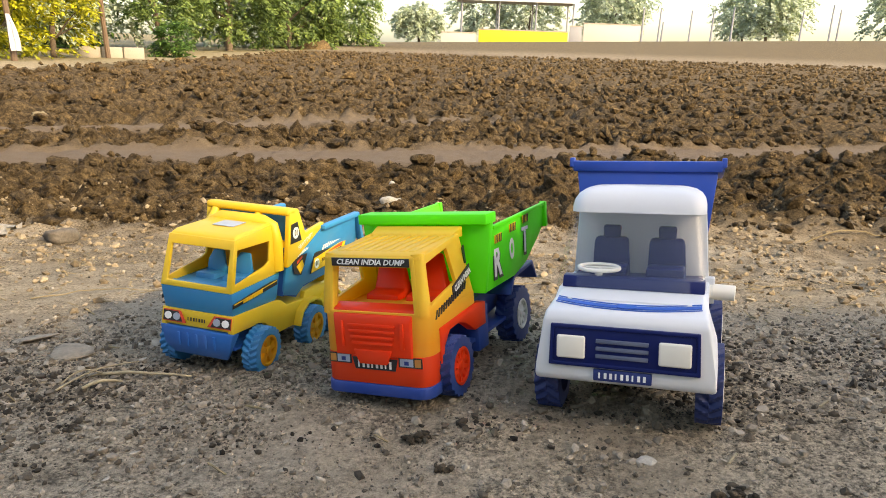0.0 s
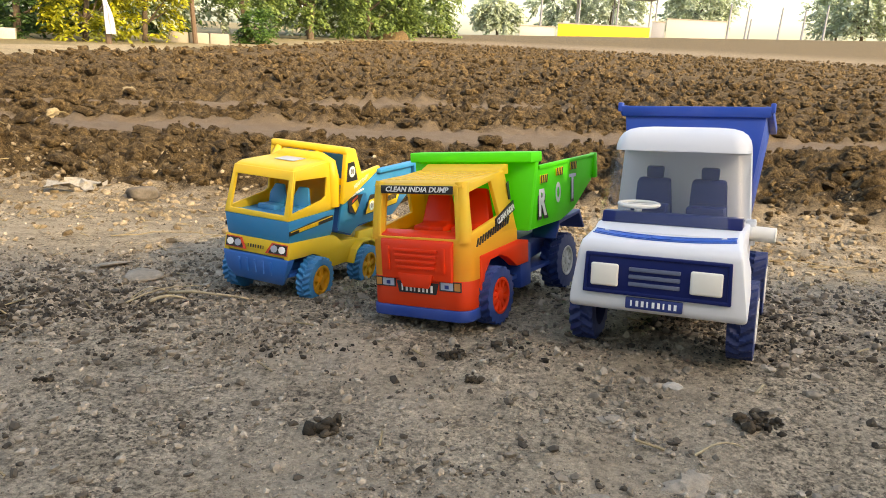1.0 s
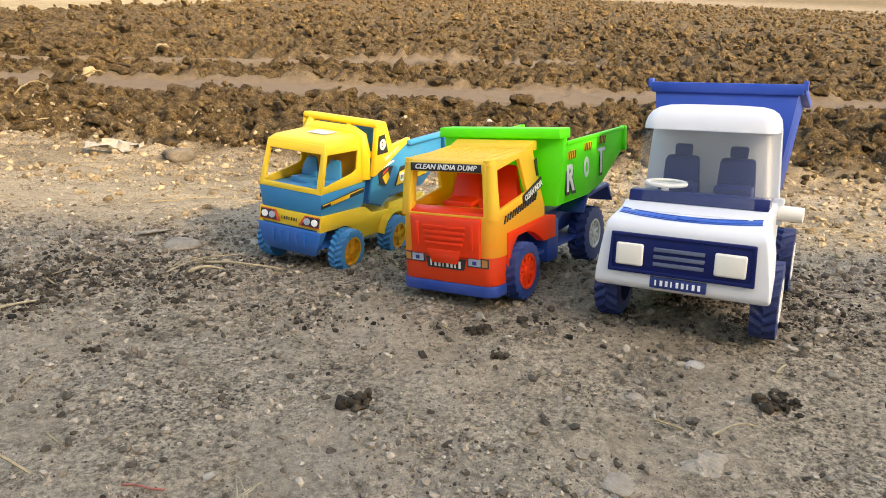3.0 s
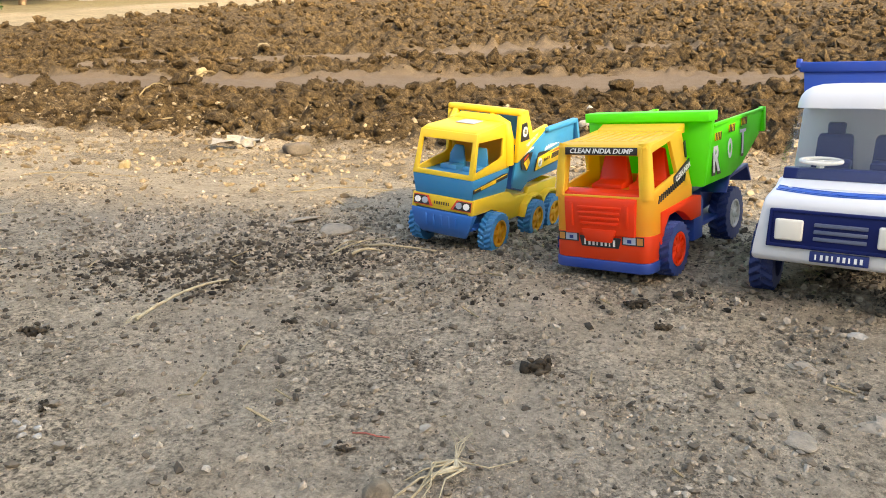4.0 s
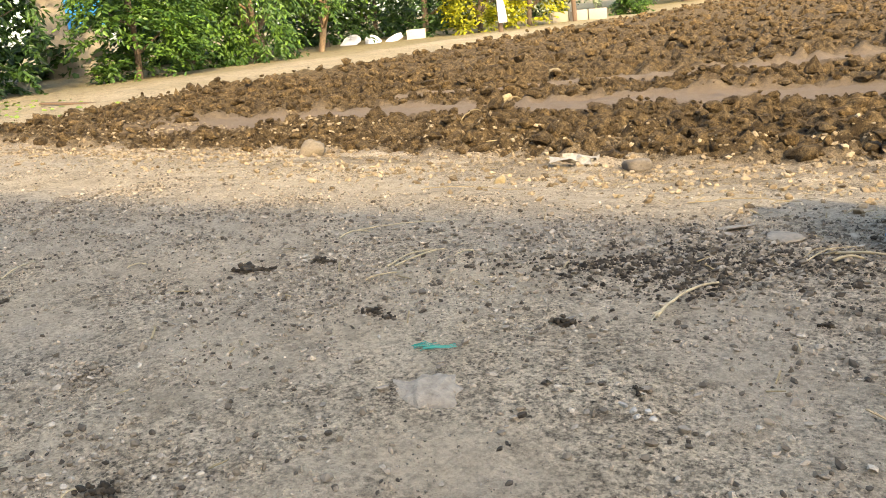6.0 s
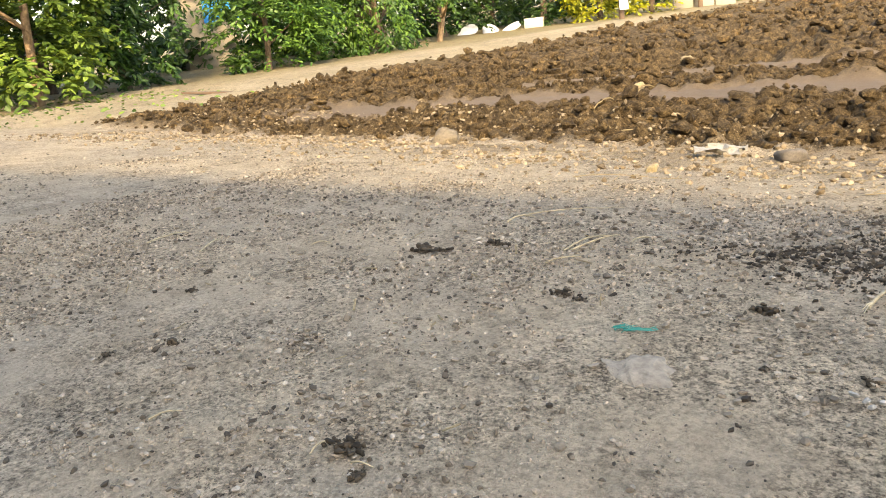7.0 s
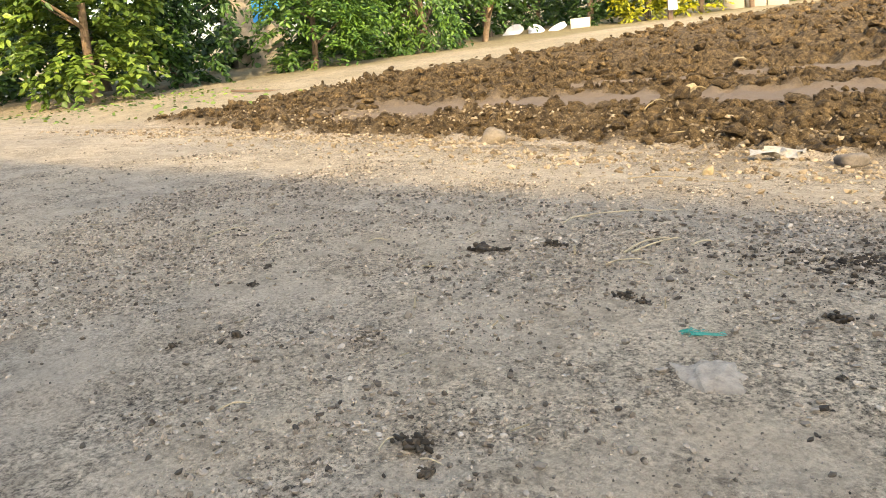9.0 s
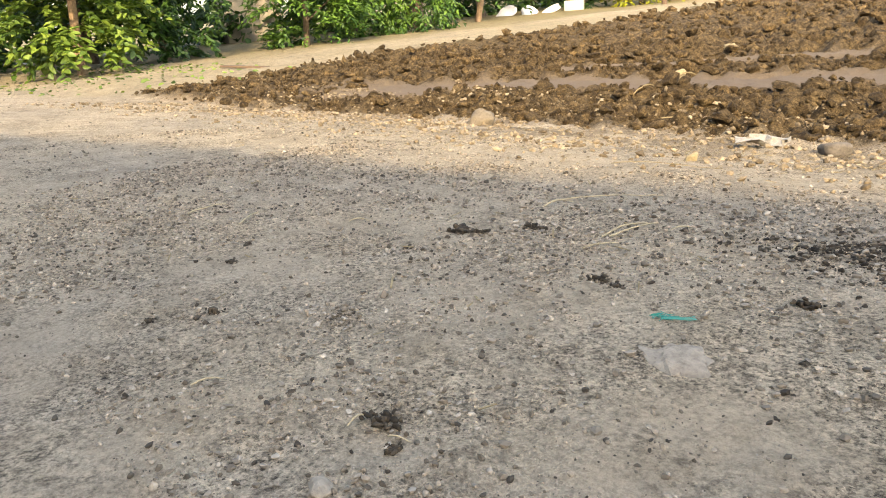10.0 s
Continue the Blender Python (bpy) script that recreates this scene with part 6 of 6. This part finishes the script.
    for sx in (-1, 1):
        bm = bmesh.new()
        wid = lambda z: 0.0400 + (z - 0.06) * 0.14
        a = [bm.verts.new((sx * wid(z), y, z)) for y, z in o]
        b = [bm.verts.new((sx * (wid(z) - 0.003), y, z)) for y, z in o]
        bm.faces.new(a)
        bm.faces.new(b[::-1])
        for i in range(len(o)):
            j = (i + 1) % len(o)
            bm.faces.new((a[i], b[i], b[j], a[j]))
        # far wall's shade is put in its colour: darker blue than the near
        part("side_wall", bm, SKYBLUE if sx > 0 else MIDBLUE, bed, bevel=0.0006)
        part("side_rim", prism(bmesh.new(), [(0.1150, 0.1350), (0.1150, 0.1400), (0.2100, 0.1475), (0.2300, 0.1110), (0.2230, 0.1100), (0.2070, 0.1415)], sx * 0.0480, sx * 0.0560), SKYBLUE, bed, bevel=0.0012)
    part("bed_floor", section(bmesh.new(), [(0.0530, 0.0690, 0.0400), (0.0840, 0.0610, 0.0390), (0.0960, 0.0700, 0.0400), (0.1820, 0.0790, 0.0405), (0.2260, 0.1120, 0.0440), (0.2260, 0.1150, 0.0440), (0.1810, 0.0820, 0.0405), (0.0530, 0.0740, 0.0400)]), MIDBLUE, bed)
    part("front_board", section(bmesh.new(), [(0.0530, 0.0680, 0.0400), (0.0480, 0.1200, 0.0460), (0.0510, 0.1200, 0.0460), (0.0560, 0.0680, 0.0400)]), MIDBLUE, bed)
    part("head_shield", section(bmesh.new(), [(0.0520, 0.1200, 0.0440), (0.0560, 0.1200, 0.0440), (0.0640, 0.1560, 0.0440), (0.0600, 0.1560, 0.0440)]), SKYBLUE, bed, bevel=0.0008)
    skin = lambda z: 0.0400 + (z - 0.06) * 0.14
    d = part("bed_print", side_poly([(0.1020, 0.0760), (0.1830, 0.0840), (0.1960, 0.1080), (0.1900, 0.1140), (0.1100, 0.0990)], skin(0.096)), S_BLACK, bed, "yellow and black print with a round number")
    part("ground_colour", side_poly([(0.1035, 0.0770), (0.1820, 0.0850), (0.1930, 0.1060), (0.1100, 0.0930)], skin(0.096) + 0.0005), S_YELLOW, d)
    bm = bmesh.new()
    for i in range(9):
        y0 = 0.128 + i * 0.0055
        z0 = 0.1005 + i * 0.0009
        prism(bm, [(y0, z0), (y0 + 0.0026, z0 + 0.0003), (y0 + 0.0045, z0 + 0.0060), (y0 + 0.0019, z0 + 0.0057)], skin(0.1), skin(0.1) + 0.0011)
    part("stripe", bm, S_WHITE, d)
    part("flash", side_poly([(0.1400, 0.0960), (0.1800, 0.0990), (0.1830, 0.1035)], skin(0.096) + 0.0009), S_RED, d)
    bm = bmesh.new()
    lathe_x(bm, [(0, 0.0058), (0.0004, 0.0058), (0.0005, 0)], 24)
    bm.transform(Matrix.Translation((skin(0.096) + 0.0010, 0.1160, 0.0865)))
    part("disc", bm, S_WHITE, d)
    lettering("lettering", "01", 0.0085, side_m(skin(0.096) + 0.0017, 0.1160, 0.0865, 6), S_BLACK, d, 0.8)
    lettering("lettering", "JUNIOR", 0.0062, side_m(skin(0.096) + 0.0012, 0.1370, 0.0895, 6), S_BLACK, d, 0.85)
    bm = bmesh.new()
    for i in range(7):
        y0 = 0.1510 + i * 0.0042
        z0 = 0.0880 + i * 0.0005
        prism(bm, [(y0, z0), (y0 + 0.0033, z0 + 0.0003), (y0 + 0.0036, z0 + 0.0073), (y0 + 0.0003, z0 + 0.0070)], skin(0.096), skin(0.096) + 0.0013)
    part("character", bm, S_BLACK, d)
    w = part("warning_print", side_poly([(0.0580, 0.0985), (0.0960, 0.1090), (0.0800, 0.0790), (0.0640, 0.0830)], skin(0.095) + 0.0004), S_BLACK, bed, "black triangular warning print")
    part("panel", side_poly([(0.0680, 0.0900), (0.0800, 0.0960), (0.0850, 0.0890), (0.0770, 0.0810)], skin(0.095) + 0.0009), S_YELLOW, w)
    part("panel", side_poly([(0.0690, 0.0930), (0.0800, 0.0985), (0.0800, 0.1010), (0.0690, 0.0960)], skin(0.095) + 0.0009), S_RED, w)
    bm = bmesh.new()
    for i in range(8):
        y0 = 0.0610 + i * 0.0040
        z0 = 0.0985 + i * 0.0011
        prism(bm, [(y0, z0), (y0 + 0.0020, z0 + 0.0004), (y0 + 0.0040, z0 + 0.0045), (y0 + 0.0020, z0 + 0.0041)], skin(0.1) , skin(0.1) + 0.0012)
    part("stripe", bm, S_WHITE, w)
    d.location.z = w.location.z = 0.0090
    d.location.x = w.location.x = 0.0013
    for sx in (-1, 1):
        wheel(t, sx * 0.0480, 0.0, 0.0247, 0.017, sx, TYREBLUE, GOLD, 0.0165, 5, 22)
        wheel(t, sx * 0.0480, 0.1050, 0.0247, 0.017, sx, TYREBLUE, GOLD, 0.0165, 5, 22)
        wheel(t, sx * 0.0480, 0.1590, 0.0247, 0.017, sx, TYREBLUE, GOLD, 0.0165, 5, 22)
    for y in (0.0, 0.105, 0.159):
        part("axle", tube(bmesh.new(), [(-0.044, y, 0.0247), (0.044, y, 0.0247)], 0.0025), GREYP, t)


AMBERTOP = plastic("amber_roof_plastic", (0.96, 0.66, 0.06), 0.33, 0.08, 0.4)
S_AMBER = plain("amber_print", (0.45, 0.20, 0.05), 0.4)
S_NAVY = plain("navy_print", (0.012, 0.03, 0.16), 0.4)
DEEPTYRE = plastic("deep_blue_tyre_plastic", (0.006, 0.032, 0.17), 0.48, 0.12)
ROYAL = plastic("royal_blue_plastic", (0.006, 0.052, 0.36), 0.36, 0.04)
orange_truck()
white_truck()
yellow_truck()


# ---- small things on the ground ----
def lump_thing(name, x, y, size, flat, mat, label, category, seed, jag=0.05, sink=0.25, group="", pieces=1, rough=False):
    """One uneven stone or clod, or a tight cluster, resting on the ground."""
    rng = np.random.default_rng(seed)
    pos = np.zeros((pieces, 3))
    sz = np.full(pieces, size)
    if pieces > 1:
        pos = np.stack([rng.normal(0, size * 0.75, pieces), rng.normal(0, size * 0.55, pieces), rng.uniform(0, size * 0.5, pieces)], 1)
        sz = size * (0.12 + 0.42 * rng.uniform(0, 1, pieces) ** 2)
    v, f = rough_lumps(rng, ICO3 if pieces == 1 else ICO2, pos, sz, flat, jag)
    if pieces == 1:
        for i, p in enumerate(v):
            q = Vector(p) / size + Vector((seed * 1.7, 0, 0))
            k = 1 + (0.55 if rough else 0.14) * noise.noise(q * 1.8) + (0.45 if rough else 0.10) * noise.noise(q * 4.5)
            v[i] = (p[0] * k, p[1] * k, p[2] * (1 + 0.5 * (k - 1)))
    ob = new(name, mesh_from(name, v, f, mat, not rough))
    ob.location = (x, y, gz(x, y) + size * flat * (0.5 - sink))
    return tagged(ob, label, category, group)


def straw(x0, y0, x1, y1, r, label, seed, arch=0.004, mat=None, name="straw", split=0):
    """A dry stalk lying on the earth, slightly bent, with a split end where it has one."""
    rng = np.random.default_rng(seed)
    bm = bmesh.new()
    n = 9
    d = Vector((x1 - x0, y1 - y0, 0))
    side = Vector((-d.y, d.x, 0)).normalized()
    pts = []
    for i in range(n + 1):
        u = i / n
        p = Vector((x0, y0, 0)) + d * u + side * (rng.normal(0, 0.003) * d.length + 0.06 * d.length * math.sin(u * 3.1) * (1 if seed % 2 else -1))
        pts.append((p.x, p.y, gz(p.x, p.y) + r + 0.001 + arch * math.sin(math.pi * u)))
    c = Vector(pts[n // 2])
    tube(bm, [Vector(p) - c for p in pts], r, 7, r * 0.6)
    for k in range(split):
        a = Vector(pts[1]) - c
        e = a + Vector((rng.normal(0, 0.012), -0.02 - 0.02 * rng.uniform(), 0.006 * rng.uniform()))
        tube(bm, [a, (a + e) / 2 + Vector((0, 0, 0.002)), e], r * 0.6, 5, r * 0.2)
    # stalks past the shade's edge take the dimmed colour
    ob = new(name, finish(bm, name, mat or (STALK if y0 > 0.9 else STRAW), angle=70))
    ob.location = c
    return tagged(ob, label, "straw", "dry straws on the earth")


straw(-0.426, 0.467, -0.400, 0.572, 0.0017, "long pale dry straw lying on the earth", 1, split=2)
straw(-0.735, 0.515, -0.718, 0.594, 0.0012, "thin pale straw lying on the earth", 2)
straw(-0.740, 0.508, -0.725, 0.583, 0.0013, "thin pale straw lying on the earth", 3)
straw(-0.735, 0.462, -0.713, 0.499, 0.0010, "short pale straw lying on the earth", 4)
straw(-1.272, 0.287, -1.271, 0.350, 0.0012, "thin pale straw lying on the earth", 5)
straw(-1.156, 0.298, -1.204, 0.364, 0.0011, "thin bent straw lying on the earth", 6)
straw(-1.040, 0.388, -1.020, 0.406, 0.0009, "short pale straw lying on the earth", 7)
straw(-0.318, 0.721, -0.235, 0.721, 0.0017, "pale grey straight stalk before a toy truck", 8)
straw(-0.340, 0.680, -0.300, 0.760, 0.0010, "thin bent straw crossing a grey stalk", 9)
straw(-0.345, 0.700, -0.315, 0.722, 0.0008, "curled thread of dry straw", 11, 0.008)
straw(-0.316, 0.680, -0.290, 0.700, 0.0018, "short broken tan stalk on the earth", 12)
straw(0.138, 0.467, 0.170, 0.479, 0.0009, "thin pale straw lying on the earth", 13)
straw(0.199, 0.557, 0.209, 0.567, 0.0012, "short pale straw chip on the earth", 14)
straw(-0.683, 0.600, -0.690, 0.570, 0.0011, "short pale straw lying on the earth", 15)
straw(-0.901, 0.639, -0.800, 0.760, 0.0010, "long thin straw at the shade's edge", 16)
straw(-0.880, 0.590, -0.870, 0.640, 0.0013, "pale straw at the shade's edge", 17)
straw(-0.786, 0.032, -0.778, 0.054, 0.0009, "short pale straw lying on the earth", 18)
straw(-0.652, 0.070, -0.648, 0.086, 0.0007, "bent pale root fibre on the earth", 19, 0.004)
straw(-0.622, 0.078, -0.606, 0.082, 0.0007, "bent pale root fibre on the earth", 20, 0.003)
straw(-0.55, 1.02, -0.40, 1.10, 0.0009, "pale straw in sunlight by the field", 21)
straw(0.02, 1.20, 0.18, 1.28, 0.0010, "pale straw in sunlight by the field", 22)
straw(0.38, 1.30, 0.62, 1.36, 0.0010, "pale straw in sunlight by the field", 23)
straw(-0.10, 1.35, 0.02, 1.33, 0.0010, "pale straw in sunlight by the field", 24)
straw(-1.02, 0.98, -0.86, 1.05, 0.0009, "pale straw in sunlight by the field", 25)
straw(-1.79, 2.30, -1.73, 2.43, 0.0032, "bent white stalk among dark clods", 26, 0.02)
straw(-1.62, 2.00, -1.44, 2.22, 0.0034, "long tan stalk leaning on dark clods", 27, 0.02)
straw(-1.90, 2.85, -1.72, 2.98, 0.003, "tan stalk among dark clods", 28, 0.02)
straw(0.95, 2.00, 1.20, 2.06, 0.0022, "long tan stalk on the field's bank", 29, 0.015)
straw(1.35, 2.30, 1.55, 2.36, 0.0022, "long tan stalk on the field's bank", 30, 0.015)


def root_tuft():
    bm = bmesh.new()
    rng = np.random.default_rng(31)
    x, y = -0.121, 0.318
    for i in range(9):
        a = -1.9 + 0.35 * rng.normal()
        ln = rng.uniform(0.03, 0.07)
        p = [Vector((0, 0.028, 0.004)), Vector((0.010 * rng.normal(), 0.012, 0.010)), Vector((math.cos(a) * ln * 0.6, 0.02 + math.sin(a) * ln * 0.6, 0.008)), Vector((math.cos(a) * ln, 0.02 + math.sin(a) * ln, 0.002))]
        tube(bm, p, 0.0013, 6, 0.0005)
    for i in range(4):
        tube(bm, [(0, 0.026, 0.004), (0.006 * rng.normal(), 0.045, 0.008), (0.012 * rng.normal() - 0.006, 0.07, 0.003)], 0.0008, 5, 0.0004)
    tube(bm, [(0.0, 0.028, 0.004), (0.028, 0.022, 0.006), (0.048, 0.040, 0.003)], 0.0009, 5, 0.0004)
    ob = new("dry_root", finish(bm, "dry_root", STRAW, angle=70))
    ob.location = (x, y, gz(x, y))
    ob.scale = (0.72, 0.72, 0.72)
    tagged(ob, "tuft of pale dry grass root on the earth", "root")


root_tuft()


def threads():
    rng = np.random.default_rng(33)
    bm = bmesh.new()
    for i in range(7):
        p = [Vector((0.010 * rng.normal() - 0.010, 0.006 * rng.normal() + 0.006, 0.002 + 0.003 * rng.uniform())) for _ in range(5)]
        tube(bm, p, 0.0004, 5)
    for i in range(3):
        tube(bm, [(-0.012, 0.001 * i, 0.003), (0.0, -0.004 + 0.002 * i, 0.004), (0.016, -0.007 + 0.003 * i, 0.003), (0.024, -0.004 + 0.004 * i, 0.002)], 0.0005, 5)
    ob = new("thread_tangle", finish(bm, "thread_tangle", TEAL, angle=70))
    ob.location = (-0.566, 0.338, gz(-0.566, 0.338))
    ob.rotation_euler.z = radians(40)
    ob.scale = (0.75, 0.75, 0.75)
    tagged(ob, "tangle of teal green plastic thread on the earth", "thread")
    bm = tube(bmesh.new(), [(-0.016, 0, 0.002), (-0.005, 0.001, 0.003), (0.006, -0.001, 0.003), (0.016, 0.001, 0.002)], 0.0008, 5)
    ob = new("thread", finish(bm, "thread", REDT, angle=70))
    ob.location = (-0.178, 0.352, gz(-0.178, 0.352) - 0.0012)
    ob.scale = (0.75, 0.75, 0.75)
    tagged(ob, "short red thread lying on the earth", "thread")


threads()
for i, (x, y, r) in enumerate(((-0.891, 0.438, 0.016), (-0.872, 0.452, 0.010), (-0.827, 0.498, 0.012), (-0.666, 0.387, 0.010), (-0.643, 0.379, 0.007), (-0.492, 0.430, 0.011), (-0.089, 0.463, 0.013), (0.190, 0.512, 0.015), (-0.640, 0.086, 0.011), (-0.612, 0.072, 0.008), (-0.906, 0.119, 0.009), (-1.072, 0.259, 0.006), (-1.021, 0.207, 0.007), (-0.944, 0.074, 0.006), (-0.001, 0.545, 0.007), (-0.017, 0.588, 0.009), (-0.025, 0.586, 0.008), (-0.19, 0.335, 0.006), (-0.395, 0.330, 0.006), (-0.30, 0.50, 0.006))):
    lump_thing("clod", x, y, r * 0.62, 0.7, DARKSOIL, "dark crumbly clod of soil on trodden earth", "clod", 100 + i, 0.28, 0.45, "dark clods on the earth", pieces=34)
lump_thing("flat_stone", -0.530, 0.272, 0.027, 0.20, FLATSTONE, "flat pale grey stone set in the earth", "stone", 137, 0.05, 0.70, rough=True)
lump_thing("flat_stone", 0.095, 0.505, 0.012, 0.20, FLATSTONE, "flat grey broken stone on the earth", "stone", 131, 0.06, 0.7, rough=True)
lump_thing("flat_stone", 0.131, 0.434, 0.011, 0.20, FLATSTONE, "flat grey broken stone on the earth", "stone", 132, 0.06, 0.7, rough=True)
lump_thing("flat_stone", 0.076, 0.412, 0.010, 0.20, FLATSTONE, "flat grey broken stone on the earth", "stone", 133, 0.12, 0.6)
lump_thing("flat_stone", -0.375, 0.780, 0.020, 0.20, FLATSTONE, "low grey stone sunk in gritty earth", "stone", 134, 0.05)
lump_thing("flat_stone", -0.445, 0.835, 0.018, 0.20, FLATSTONE, "low grey stone sunk in gritty earth", "stone", 135, 0.05)
lump_thing("stone", -0.613, 0.020, 0.009, 0.45, FLATSTONE, "bluish grey stone on the earth", "stone", 136, 0.05)
lump_thing("stone", -0.156, 0.300, 0.009, 0.6, STONE, "small pale stone on the earth", "stone", 137, 0.06)
lump_thing("stone", -0.250, 1.156, 0.019, 0.40, STALK, "flat yellowish stone in sunlight", "stone", 138, 0.05)
lump_thing("stone", -2.06, 1.80, 0.050, 0.95, STONE, "pale tan stone at the foot of the bank", "stone", 147, 0.12)
lump_thing("stone", -0.860, 1.690, 0.040, 0.5, SLATE, "grey flat-topped stone at the field's edge", "stone", 140, 0.05)
lump_thing("stone", -0.175, 2.55, 0.026, 1.2, CHALK, "white upright stone on the dark bank", "stone", 141, 0.08)
lump_thing("stone", -0.150, 2.25, 0.028, 0.8, CHALK, "white stone on the dark bank", "stone", 142, 0.10)
lump_thing("stone", -1.86, 2.90, 0.024, 0.9, STALK, "yellowish clod on the dark bank", "stone", 143, 0.08)
lump_thing("stone", -2.10, 3.95, 0.036, 0.8, STALK, "pale tuft of dry leaves on the field", "leaves", 144, 0.2)
lump_thing("stone", -0.95, 1.15, 0.012, 0.8, STALK, "small yellow stone in sunlight", "stone", 145, 0.06)
lump_thing("stone", 0.141, 0.560, 0.006, 0.4, CHALK, "small white chip before a toy truck", "chip", 146, 0.1)
for i, (dx, dy) in enumerate(((0, 0), (0.009, 0.003), (0.004, -0.006), (-0.008, 0.004), (0.014, -0.004))):
    lump_thing("chalk_crumb", -0.391 + dx, 0.306 + dy, 0.0024, 0.7, CHALK, "small white crumb of chalk on the earth", "crumb", 150 + i, 0.12, 0.1, "white crumbs on the earth")


def litter():
    """A crumpled scrap of thick paper bag by the field."""
    bm = bmesh.new()
    rng = np.random.default_rng(61)
    rows = []
    for j in range(7):
        rows.append([bm.verts.new((-0.055 + 0.11 * i / 9 + 0.006 * rng.normal(), -0.028 + 0.056 * j / 6 + 0.005 * rng.normal(), 0.008 + 0.014 * abs(math.sin(i * 0.45 + j * 0.5)) + 0.004 * rng.uniform())) for i in range(10)])
    for a, b in zip(rows, rows[1:]):
        for i in range(9):
            bm.faces.new((a[i], a[i + 1], b[i + 1], b[i]))
    bmesh.ops.solidify(bm, geom=bm.faces[:], thickness=0.0015)
    ob = new("paper_scrap", finish(bm, "paper_scrap", PAPER, angle=25))
    ob.location = (-1.035, 1.710, gz(-1.035, 1.710) - 0.004)
    ob.rotation_euler.z = radians(15)
    ob.scale = (1.2, 1.2, 1.5)
    tagged(ob, "crumpled pale paper scrap at the field's edge", "litter")


litter()
